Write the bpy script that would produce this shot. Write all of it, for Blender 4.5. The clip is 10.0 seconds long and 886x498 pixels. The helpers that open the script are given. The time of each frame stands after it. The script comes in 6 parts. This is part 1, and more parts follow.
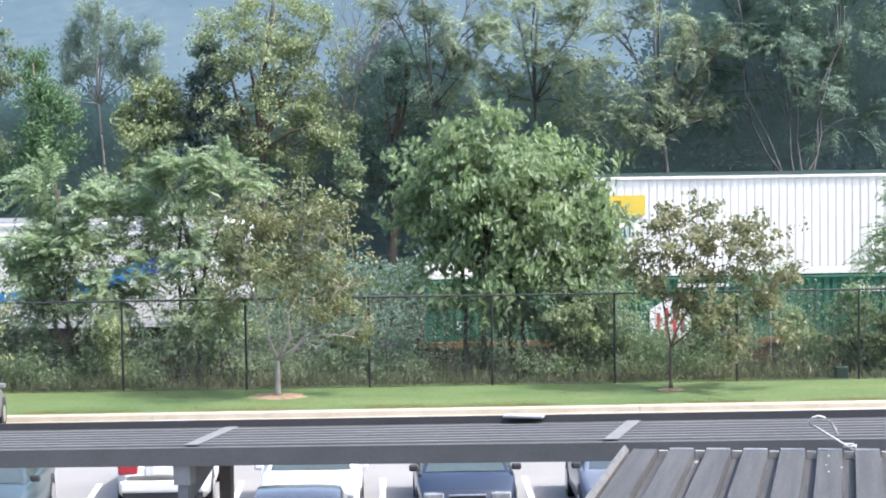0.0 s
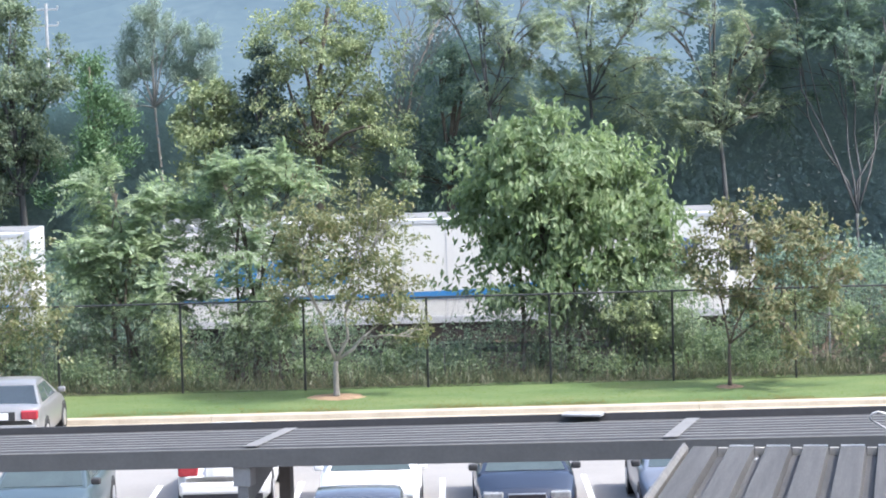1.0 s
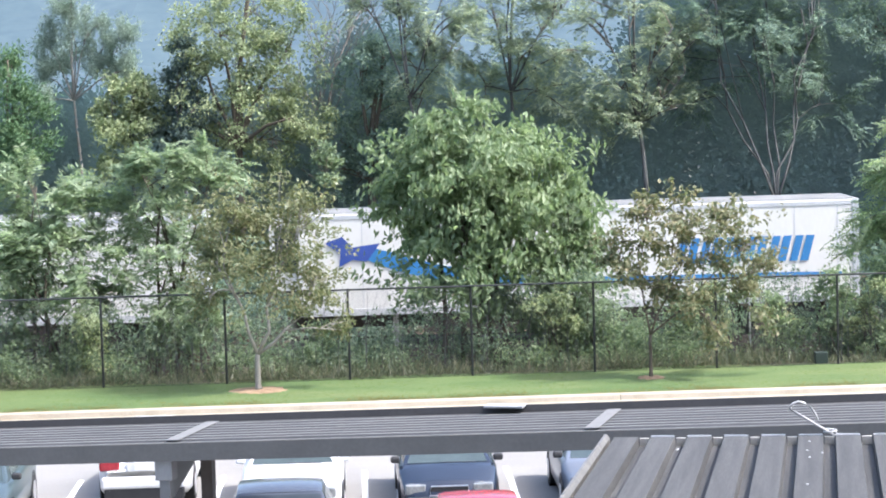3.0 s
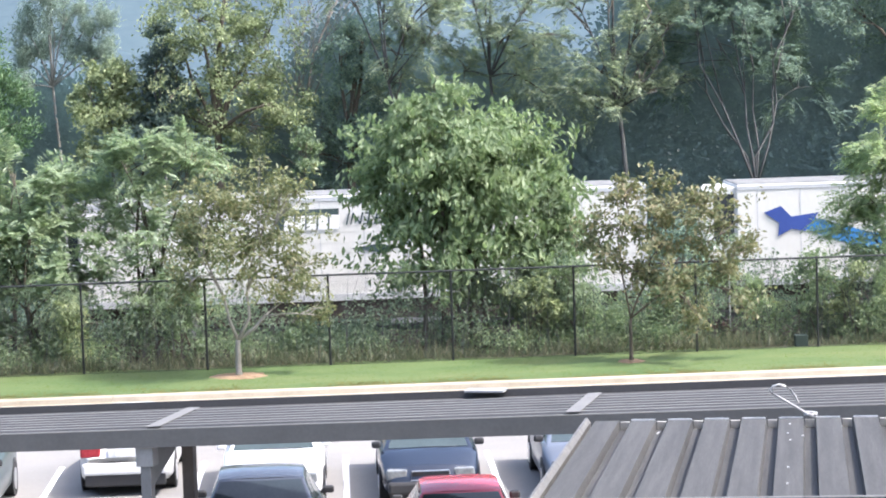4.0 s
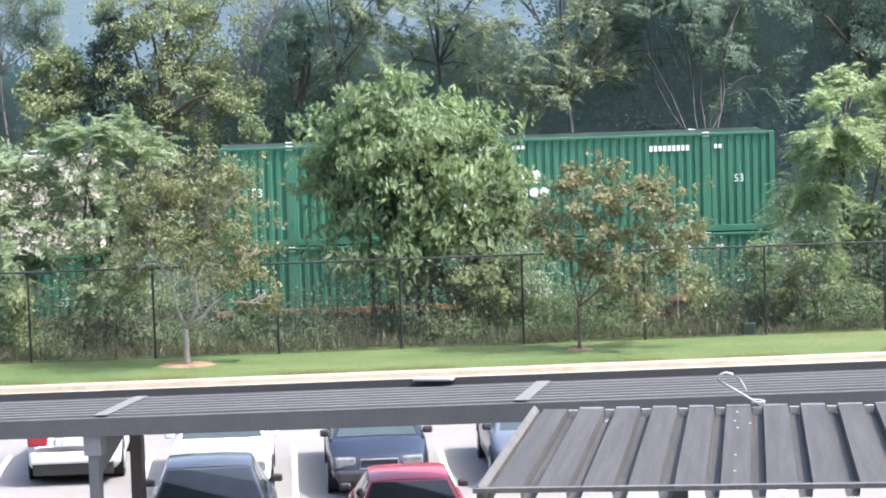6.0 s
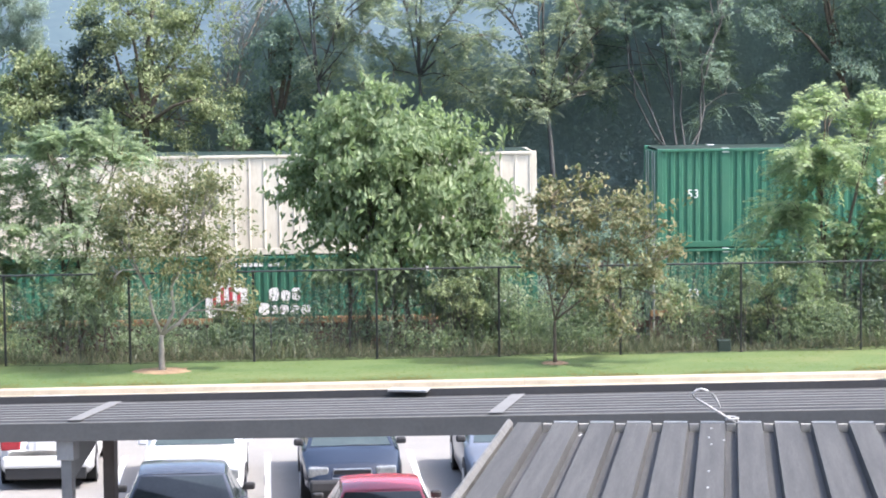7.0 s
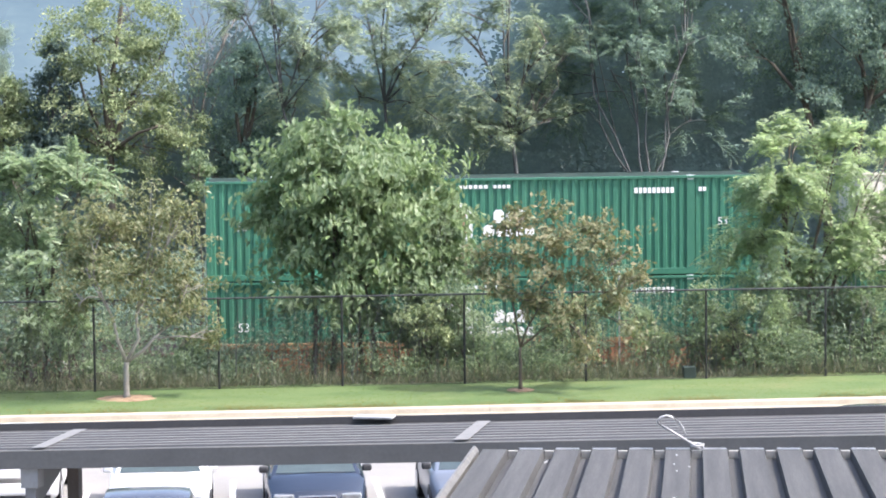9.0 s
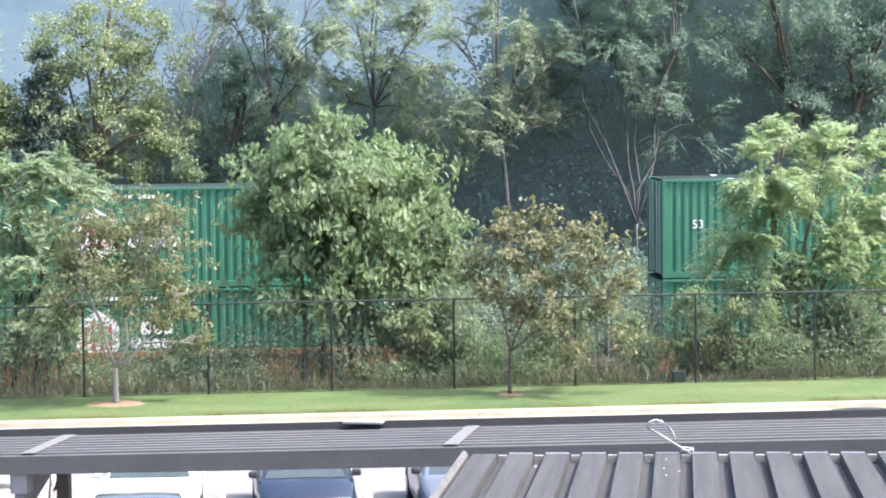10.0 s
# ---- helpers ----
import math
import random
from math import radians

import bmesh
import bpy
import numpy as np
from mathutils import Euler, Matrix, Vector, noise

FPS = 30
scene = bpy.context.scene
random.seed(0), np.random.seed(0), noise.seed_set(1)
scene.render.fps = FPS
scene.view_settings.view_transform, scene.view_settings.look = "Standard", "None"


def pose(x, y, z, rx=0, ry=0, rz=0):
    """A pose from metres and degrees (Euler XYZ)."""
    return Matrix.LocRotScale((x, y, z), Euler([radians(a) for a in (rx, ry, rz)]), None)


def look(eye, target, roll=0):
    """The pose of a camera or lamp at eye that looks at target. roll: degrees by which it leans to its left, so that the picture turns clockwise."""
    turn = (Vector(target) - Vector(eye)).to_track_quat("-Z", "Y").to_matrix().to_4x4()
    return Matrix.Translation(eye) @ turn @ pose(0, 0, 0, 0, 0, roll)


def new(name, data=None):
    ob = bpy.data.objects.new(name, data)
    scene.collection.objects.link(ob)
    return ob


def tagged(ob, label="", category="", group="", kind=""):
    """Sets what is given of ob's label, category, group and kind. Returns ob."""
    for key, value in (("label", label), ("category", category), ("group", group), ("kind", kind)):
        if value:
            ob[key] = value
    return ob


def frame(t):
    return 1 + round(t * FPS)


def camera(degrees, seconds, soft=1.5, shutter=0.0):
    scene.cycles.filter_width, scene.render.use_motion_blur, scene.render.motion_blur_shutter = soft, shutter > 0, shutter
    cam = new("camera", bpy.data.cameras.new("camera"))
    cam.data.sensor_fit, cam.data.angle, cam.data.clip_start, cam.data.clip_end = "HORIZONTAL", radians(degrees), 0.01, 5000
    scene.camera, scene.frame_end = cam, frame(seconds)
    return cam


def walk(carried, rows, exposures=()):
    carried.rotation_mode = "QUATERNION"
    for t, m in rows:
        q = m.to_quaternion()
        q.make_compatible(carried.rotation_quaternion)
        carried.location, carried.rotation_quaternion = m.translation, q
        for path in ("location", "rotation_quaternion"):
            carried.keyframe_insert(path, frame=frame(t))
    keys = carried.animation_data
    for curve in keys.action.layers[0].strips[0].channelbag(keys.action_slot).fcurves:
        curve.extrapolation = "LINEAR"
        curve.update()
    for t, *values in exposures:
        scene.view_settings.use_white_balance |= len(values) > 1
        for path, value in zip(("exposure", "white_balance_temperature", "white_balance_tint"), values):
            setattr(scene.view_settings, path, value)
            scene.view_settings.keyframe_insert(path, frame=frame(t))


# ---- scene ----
cam = camera(20.0, 10.0, soft=1.9)
EYE = 8.1
ROWS = [
    (0.0, -1.477, -4.262, 0.795),
    (0.2, -0.957, -4.092, 0.850),
    (0.5, -0.300, -4.221, 0.985),
    (0.7, 0.041, -4.378, 1.120),
    (1.0, -0.225, -4.250, 1.492),
    (1.2, -0.113, -4.265, 1.400),
    (1.5, 0.629, -4.530, 1.180),
    (1.7, 0.802, -4.864, 1.560),
    (1.8, 0.390, -4.472, 1.700),
    (2.0, -0.105, -4.064, 1.609),
    (2.2, -0.265, -3.824, 1.820),
    (2.5, -1.402, -3.930, 1.994),
    (2.7, -1.947, -4.159, 1.628),
    (3.8, -2.355, -4.828, 1.801),
    (4.0, -2.511, -4.834, 1.846),
    (4.5, -2.892, -4.863, 1.860),
    (5.0, -3.265, -4.940, 2.035),
    (5.5, -3.500, -5.100, 2.000),
    (5.7, -3.577, -5.160, 1.965),
    (7.0, -4.101, -4.885, 0.616),
    (7.5, -4.334, -4.749, 0.545),
    (8.0, -4.560, -4.536, 0.556),
    (8.5, -4.720, -4.401, 0.528),
    (9.0, -4.890, -4.280, 0.580),
    (9.5, -5.024, -4.221, 0.568),
    (10.0, -5.140, -4.174, 0.662),
]
walk(cam, [(t, pose(0, 0, EYE, 90 + pitch, roll, yaw)) for t, yaw, pitch, roll in ROWS],
     exposures=[(0.0, 1.67, 5900, 12), (2.5, 1.77, 5900, 12), (4.5, 1.80, 6100, 14), (9.0, 1.82, 6100, 14), (9.4, 1.96, 6050, 14), (10.0, 1.96, 6050, 14)])

# ---- light ----
SUN = Vector((0.57, -0.17, 0.84)).normalized()
world = bpy.data.worlds.new("sky")
scene.world = world
world.use_nodes = True
wn = world.node_tree.nodes
sky = wn.new("ShaderNodeTexSky")
sky.sky_type = "NISHITA"
sky.sun_disc = False
sky.sun_elevation = math.asin(SUN.z)
sky.sun_rotation = math.atan2(SUN.x, SUN.y)
sky.dust_density = 5.0
sky.air_density = 1.2
wn["Background"].inputs["Strength"].default_value = 0.15
world.node_tree.links.new(sky.outputs["Color"], wn["Background"].inputs["Color"])
lamp = bpy.data.lights.new("sun", "SUN")
lamp.energy = 2.3
lamp.angle = radians(0.55)
lamp.color = (1.0, 0.955, 0.88)
sun = new("sun", lamp)
sun.matrix_world = look(SUN * 50, (0, 0, 0))


# ---- materials ----
def surface(name, colours, rough=0.6, metal=0.0, scale=3.0, fine=40.0, bump=0.15, stretch=(1, 1, 1), spread=0.0, spec=0.5):
    """A surface with two scales of variation: broad stains and fine grain, with relief; spread varies it from piece to piece."""
    m = bpy.data.materials.new(name)
    m.use_nodes = True
    nt = m.node_tree
    b = nt.nodes["Principled BSDF"]
    b.inputs["Roughness"].default_value = rough
    b.inputs["Metallic"].default_value = metal
    b.inputs["Specular IOR Level"].default_value = spec
    co = nt.nodes.new("ShaderNodeTexCoord")
    mp = nt.nodes.new("ShaderNodeMapping")
    mp.inputs["Scale"].default_value = stretch
    nt.links.new(co.outputs["Object"], mp.inputs["Vector"])
    broad = nt.nodes.new("ShaderNodeTexNoise")
    broad.inputs["Scale"].default_value = scale
    broad.inputs["Detail"].default_value = 6
    broad.inputs["Roughness"].default_value = 0.65
    grain = nt.nodes.new("ShaderNodeTexNoise")
    grain.inputs["Scale"].default_value = fine
    grain.inputs["Detail"].default_value = 4
    nt.links.new(mp.outputs["Vector"], broad.inputs["Vector"])
    nt.links.new(mp.outputs["Vector"], grain.inputs["Vector"])
    mix = nt.nodes.new("ShaderNodeMath")
    mix.operation = "MULTIPLY_ADD"
    mix.inputs[1].default_value = 0.35
    nt.links.new(grain.outputs["Fac"], mix.inputs[0])
    half = nt.nodes.new("ShaderNodeMath")
    half.operation = "MULTIPLY"
    half.inputs[1].default_value = 0.65
    nt.links.new(broad.outputs["Fac"], half.inputs[0])
    nt.links.new(half.outputs[0], mix.inputs[2])
    ramp = nt.nodes.new("ShaderNodeValToRGB")
    ramp.color_ramp.elements[0].position, ramp.color_ramp.elements[1].position = 0.3, 0.7
    n = len(colours)
    while len(ramp.color_ramp.elements) < n:
        ramp.color_ramp.elements.new(0.5)
    for i, c in enumerate(colours):
        ramp.color_ramp.elements[i].position = 0.3 + 0.4 * i / max(1, n - 1)
        ramp.color_ramp.elements[i].color = (*c, 1)
    nt.links.new(mix.outputs[0], ramp.inputs["Fac"])
    out = ramp.outputs["Color"]
    if spread:
        info = nt.nodes.new("ShaderNodeObjectInfo")
        hsv = nt.nodes.new("ShaderNodeHueSaturation")
        rng = nt.nodes.new("ShaderNodeMapRange")
        rng.inputs["To Min"].default_value, rng.inputs["To Max"].default_value = 1 - spread, 1 + spread
        nt.links.new(info.outputs["Random"], rng.inputs["Value"])
        nt.links.new(rng.outputs["Result"], hsv.inputs["Value"])
        nt.links.new(out, hsv.inputs["Color"])
        out = hsv.outputs["Color"]
    nt.links.new(out, b.inputs["Base Color"])
    if bump:
        bp = nt.nodes.new("ShaderNodeBump")
        bp.inputs["Strength"].default_value = bump
        bp.inputs["Distance"].default_value = 0.02
        nt.links.new(grain.outputs["Fac"], bp.inputs["Height"])
        nt.links.new(bp.outputs["Normal"], b.inputs["Normal"])
    return m


def foliage(name, colours, glow_through=0.35, gloss=0.10, rough=0.45):
    """Leaves: each leaf takes its own tone; part of the light comes through the blade."""
    m = bpy.data.materials.new(name)
    m.use_nodes = True
    nt = m.node_tree
    nt.nodes.remove(nt.nodes["Principled BSDF"])
    geo = nt.nodes.new("ShaderNodeNewGeometry")
    co = nt.nodes.new("ShaderNodeTexCoord")
    patch = nt.nodes.new("ShaderNodeTexNoise")
    patch.inputs["Scale"].default_value = 0.9
    patch.inputs["Detail"].default_value = 2
    nt.links.new(co.outputs["Object"], patch.inputs["Vector"])
    fac = nt.nodes.new("ShaderNodeMath")
    fac.operation = "MULTIPLY_ADD"
    fac.inputs[1].default_value = 0.6
    half = nt.nodes.new("ShaderNodeMath")
    half.operation = "MULTIPLY"
    half.inputs[1].default_value = 0.4
    nt.links.new(patch.outputs["Fac"], half.inputs[0])
    nt.links.new(geo.outputs["Random Per Island"], fac.inputs[0])
    nt.links.new(half.outputs[0], fac.inputs[2])
    ramp = nt.nodes.new("ShaderNodeValToRGB")
    n = len(colours)
    while len(ramp.color_ramp.elements) < n:
        ramp.color_ramp.elements.new(0.5)
    for i, c in enumerate(colours):
        ramp.color_ramp.elements[i].position = 0.1 + 0.8 * i / max(1, n - 1)
        ramp.color_ramp.elements[i].color = (*c, 1)
    nt.links.new(fac.outputs[0], ramp.inputs["Fac"])
    dif = nt.nodes.new("ShaderNodeBsdfDiffuse")
    tra = nt.nodes.new("ShaderNodeBsdfTranslucent")
    warm = nt.nodes.new("ShaderNodeMixRGB")
    warm.blend_type = "MULTIPLY"
    warm.inputs["Fac"].default_value = 1.0
    warm.inputs["Color2"].default_value = (1.08, 1.17, 0.92, 1)
    nt.links.new(ramp.outputs["Color"], warm.inputs["Color1"])
    nt.links.new(ramp.outputs["Color"], dif.inputs["Color"])
    nt.links.new(warm.outputs["Color"], tra.inputs["Color"])
    glo = nt.nodes.new("ShaderNodeBsdfGlossy")
    glo.inputs["Roughness"].default_value = rough
    glo.inputs["Color"].default_value = (0.8, 0.85, 0.85, 1)
    a = nt.nodes.new("ShaderNodeMixShader")
    a.inputs["Fac"].default_value = glow_through
    b = nt.nodes.new("ShaderNodeMixShader")
    b.inputs["Fac"].default_value = gloss
    nt.links.new(dif.outputs[0], a.inputs[1])
    nt.links.new(tra.outputs[0], a.inputs[2])
    nt.links.new(a.outputs[0], b.inputs[1])
    nt.links.new(glo.outputs[0], b.inputs[2])
    nt.links.new(b.outputs[0], nt.nodes["Material Output"].inputs["Surface"])
    return m


def paint(name, c, rough=0.25, metal=0.0, coat=0.25):
    m = surface(name, [tuple(v * 0.9 for v in c), c], rough, metal, 1.2, 60, 0.02, spec=0.4)
    m.node_tree.nodes["Principled BSDF"].inputs["Coat Weight"].default_value = coat
    return m


def glass(name, c=(0.02, 0.03, 0.035)):
    m = surface(name, [c, tuple(v * 1.6 for v in c)], 0.06, 0.0, 1.5, 20, 0.0, spec=0.4)
    return m


CONCRETE = surface("lot_concrete", [(0.158, 0.151, 0.141), (0.184, 0.177, 0.167), (0.208, 0.201, 0.190)], 0.9, 0, 0.35, 14, 0.2)
KERB = surface("kerb_concrete", [(0.223, 0.191, 0.140), (0.288, 0.251, 0.191), (0.335, 0.298, 0.233)], 0.9, 0, 1.5, 30, 0.25, spread=0.06)
WHITE_LINE = surface("line_paint", [(0.62, 0.62, 0.60), (0.78, 0.78, 0.76)], 0.8, 0, 6, 60, 0.1)
LAWN = surface("lawn_soil", [(0.032, 0.066, 0.014), (0.054, 0.094, 0.021), (0.082, 0.112, 0.031), (0.135, 0.122, 0.050)], 0.95, 0, 0.42, 16, 0.3, (0.6, 1.4, 1))
EARTH = surface("earth", [(0.035, 0.030, 0.021), (0.058, 0.045, 0.030), (0.095, 0.064, 0.042)], 0.95, 0, 0.6, 8, 0.5)
BALLAST = surface("ballast_stone", [(0.10, 0.09, 0.08), (0.20, 0.18, 0.16), (0.28, 0.25, 0.23)], 0.9, 0, 6, 20, 0.8)
CLAY = surface("mulch_clay", [(0.13, 0.09, 0.052), (0.22, 0.145, 0.085), (0.29, 0.205, 0.125)], 0.95, 0, 4, 30, 0.6)
RAIL_STEEL = surface("rail_steel", [(0.10, 0.06, 0.04), (0.2, 0.13, 0.09)], 0.5, 0.7, 5, 40, 0.1)
BLACK_STEEL = surface("black_coated_steel", [(0.010, 0.012, 0.012), (0.022, 0.024, 0.024)], 0.5, 0.0, 4, 50, 0.05)
GALV = surface("galvanised_steel", [(0.34, 0.35, 0.35), (0.5, 0.5, 0.5), (0.6, 0.6, 0.6)], 0.4, 0.6, 5, 60, 0.05)
ROOF_GREY = surface("walkway_roof_sheet", [(0.055, 0.055, 0.058), (0.079, 0.080, 0.083), (0.106, 0.106, 0.109)], 0.75, 0.0, 0.8, 12, 0.05, (0.25, 2.5, 1), spec=0.25)
# paler rib tops give the line contrast that shading does not
RIB_PALE = surface("pale_rib_cap", [(0.085, 0.085, 0.085), (0.128, 0.128, 0.126), (0.170, 0.170, 0.166)], 0.75, 0.0, 1.2, 14, 0.03, (0.4, 2, 1), spec=0.25)
ROOF_EDGE = surface("walkway_gutter", [(0.024, 0.0235, 0.024), (0.042, 0.041, 0.042)], 0.8, 0.0, 2, 20, 0.05)
FASCIA = surface("walkway_fascia", [(0.080, 0.080, 0.078), (0.110, 0.110, 0.107)], 0.7, 0.0, 1.2, 20, 0.03, spec=0.25)
STRIP = surface("joint_strip", [(0.105, 0.104, 0.102), (0.150, 0.148, 0.143)], 0.8, 0.0, 4, 30, 0.05)
DECK_GREY = surface("ribbed_roof_sheet", [(0.030, 0.030, 0.030), (0.051, 0.050, 0.049), (0.078, 0.077, 0.075)], 0.75, 0.0, 2.2, 26, 0.1, (5.0, 0.16, 1), spec=0.25)
DECK_EDGE = surface("ribbed_roof_trim", [(0.054, 0.052, 0.048), (0.095, 0.091, 0.084), (0.158, 0.151, 0.140)], 0.6, 0.1, 5, 30, 0.1)
POST_GREY = surface("post_paint", [(0.09, 0.095, 0.10), (0.14, 0.145, 0.15)], 0.5, 0.2, 3, 30, 0.03)
POST_BROWN = surface("post_brown", [(0.045, 0.036, 0.032), (0.08, 0.066, 0.06)], 0.6, 0.1, 3, 30, 0.05)
# very dark ground, so that gaps between the trees stay dark
DARK_FLOOR = surface("dark_floor", [(0.012, 0.014, 0.008), (0.022, 0.024, 0.013), (0.035, 0.034, 0.02)], 0.95, 0, 0.4, 5, 0.3)
BARK = surface("bark", [(0.05, 0.04, 0.03), (0.09, 0.075, 0.055), (0.13, 0.11, 0.085)], 0.95, 0, 6, 30, 0.6, (1, 1, 0.3))
PALE_BARK = surface("pale_bark", [(0.16, 0.148, 0.128), (0.25, 0.235, 0.205), (0.33, 0.31, 0.275)], 0.9, 0, 5, 30, 0.4, (1, 1, 0.35))
GREY_BARK = surface("grey_bark", [(0.040, 0.041, 0.040), (0.070, 0.071, 0.069), (0.105, 0.106, 0.102)], 0.9, 0, 5, 30, 0.4, (1, 1, 0.35))
DEAD_WOOD = surface("weathered_twigs", [(0.12, 0.108, 0.092), (0.20, 0.18, 0.152)], 0.95, 0, 6, 30, 0.3)

# leaf tones paler, greyer and bluer than life: haze is in the colours
LEAF_OAK = foliage("oak_leaves", [(0.104, 0.123, 0.062), (0.151, 0.173, 0.085), (0.206, 0.211, 0.107), (0.287, 0.259, 0.150)], 0.45, 0.03)
LEAF_BROWN = foliage("purple_brown_leaves", [(0.103, 0.120, 0.067), (0.156, 0.172, 0.092), (0.214, 0.207, 0.116), (0.300, 0.244, 0.152)], 0.45, 0.02)
LEAF_BIG = foliage("broad_leaves", [(0.125, 0.177, 0.093), (0.171, 0.229, 0.120), (0.228, 0.290, 0.155), (0.318, 0.377, 0.224)], 0.5, 0.02)
LEAF_SUMAC = foliage("feathery_leaves", [(0.173, 0.227, 0.148), (0.228, 0.288, 0.184), (0.290, 0.353, 0.227), (0.377, 0.432, 0.293)], 0.58, 0.03)
LEAF_BRIGHT = foliage("young_feathery_leaves", [(0.241, 0.301, 0.182), (0.294, 0.358, 0.216), (0.348, 0.410, 0.252), (0.410, 0.465, 0.300)], 0.65, 0.02)
LEAF_CEDAR = foliage("cedar_sprays", [(0.060, 0.115, 0.062), (0.100, 0.170, 0.086), (0.150, 0.225, 0.112)], 0.3, 0.01)
LEAF_PINE = foliage("pine_needles", [(0.169, 0.221, 0.182), (0.247, 0.312, 0.254), (0.345, 0.413, 0.341)], 0.35, 0.02)
LEAF_OLIVE = foliage("olive_leaves", [(0.123, 0.156, 0.098), (0.194, 0.236, 0.131), (0.288, 0.330, 0.176), (0.400, 0.431, 0.256)], 0.42, 0.01)
LEAF_DARK = foliage("forest_leaves", [(0.107, 0.152, 0.146), (0.151, 0.209, 0.186), (0.205, 0.274, 0.215), (0.286, 0.356, 0.259)], 0.45, 0.0)
LEAF_LOCUST = foliage("locust_leaves", [(0.136, 0.173, 0.157), (0.216, 0.260, 0.206), (0.323, 0.369, 0.254), (0.451, 0.484, 0.337)], 0.5, 0.015)
WEEDS = foliage("dry_weeds", [(0.090, 0.110, 0.069), (0.129, 0.146, 0.090), (0.185, 0.185, 0.121), (0.263, 0.241, 0.179)], 0.4, 0.02)
SHRUB = foliage("shrub_leaves", [(0.098, 0.140, 0.089), (0.149, 0.200, 0.121), (0.210, 0.266, 0.157), (0.308, 0.362, 0.226)], 0.52, 0.01)
SCRUB = foliage("scrub_leaves", [(0.099, 0.142, 0.105), (0.145, 0.198, 0.137), (0.204, 0.258, 0.175), (0.297, 0.348, 0.249)], 0.45, 0.01)
DRY_GRASS = foliage("dry_lawn_blades", [(0.105, 0.112, 0.040), (0.135, 0.130, 0.052), (0.165, 0.142, 0.066)], 0.3, 0.0)
LEAF_MIXED = foliage("mixed_woodland_leaves", [(0.090, 0.125, 0.092), (0.135, 0.180, 0.124), (0.195, 0.245, 0.160), (0.300, 0.340, 0.235)], 0.42, 0.01)
# blue-dark leaves with the shade of the wood put into their colour
LEAF_SHADE = foliage("shade_toned_leaves", [(0.064, 0.092, 0.090), (0.094, 0.130, 0.118), (0.130, 0.172, 0.145)], 0.35, 0.0)
# pale blue-green: haze put into the thicket's leaf colour
LEAF_THICKET = foliage("hazed_thicket_leaves", [(0.217, 0.285, 0.288), (0.242, 0.315, 0.312), (0.263, 0.342, 0.330), (0.289, 0.371, 0.346)], 0.02, 0.0)
GRASS = foliage("lawn_blades", [(0.056, 0.098, 0.021), (0.070, 0.112, 0.025), (0.088, 0.124, 0.031), (0.135, 0.140, 0.052)], 0.4, 0.01)


# ---- mesh helpers ----
def put(name, verts, faces, material, parent=None, label="", smooth=False):
    me = bpy.data.meshes.new(name)
    me.from_pydata([tuple(v) for v in verts], [], [tuple(f) for f in faces])
    me.materials.append(material)
    if smooth:
        me.polygons.foreach_set("use_smooth", [True] * len(me.polygons))
    me.update()
    ob = new(name, me)
    ob.parent = parent
    if label:
        ob["label"] = label
    return ob


def part(name, bm, material, parent=None, label="", smooth=False):
    me = bpy.data.meshes.new(name)
    bm.normal_update()
    bm.to_mesh(me)
    bm.free()
    me.materials.append(material)
    if smooth:
        me.polygons.foreach_set("use_smooth", [True] * len(me.polygons))
    ob = new(name, me)
    ob.parent = parent
    if label:
        ob["label"] = label
    return ob


def box(lo, hi, bevel=0.0, bm=None):
    """A box between two corners, with its edges broken."""
    made = bmesh.new()
    c = [(a + b) / 2 for a, b in zip(lo, hi)]
    s = [abs(b - a) for a, b in zip(lo, hi)]
    bmesh.ops.create_cube(made, size=1, matrix=Matrix.Translation(c) @ Matrix.Diagonal((*s, 1)))
    if bevel:
        bmesh.ops.bevel(made, geom=made.edges[:], offset=bevel, segments=2, affect="EDGES", profile=0.5)
    if bm is None:
        return made
    me = bpy.data.meshes.new("tmp")
    made.to_mesh(me)
    made.free()
    bm.from_mesh(me)
    bpy.data.meshes.remove(me)
    return bm


def tube(points, radii, sides=6, verts=None, faces=None):
    """A tapered tube along points, added to the lists."""
    verts = [] if verts is None else verts
    faces = [] if faces is None else faces
    pts = [Vector(p) for p in points]
    start = len(verts)
    for i, p in enumerate(pts):
        d = (pts[min(i + 1, len(pts) - 1)] - pts[max(i - 1, 0)]).normalized()
        a = d.orthogonal().normalized()
        b = d.cross(a)
        for k in range(sides):
            w = 2 * math.pi * k / sides
            verts.append(p + (a * math.cos(w) + b * math.sin(w)) * radii[i])
    for i in range(len(pts) - 1):
        for k in range(sides):
            q = start + i * sides
            faces.append((q + k, q + (k + 1) % sides, q + sides + (k + 1) % sides, q + sides + k))
    faces.append(tuple(start + k for k in reversed(range(sides))))
    faces.append(tuple(start + (len(pts) - 1) * sides + k for k in range(sides)))
    return verts, faces


def unit(v):
    return v / np.maximum(np.linalg.norm(v, axis=-1, keepdims=True), 1e-6)


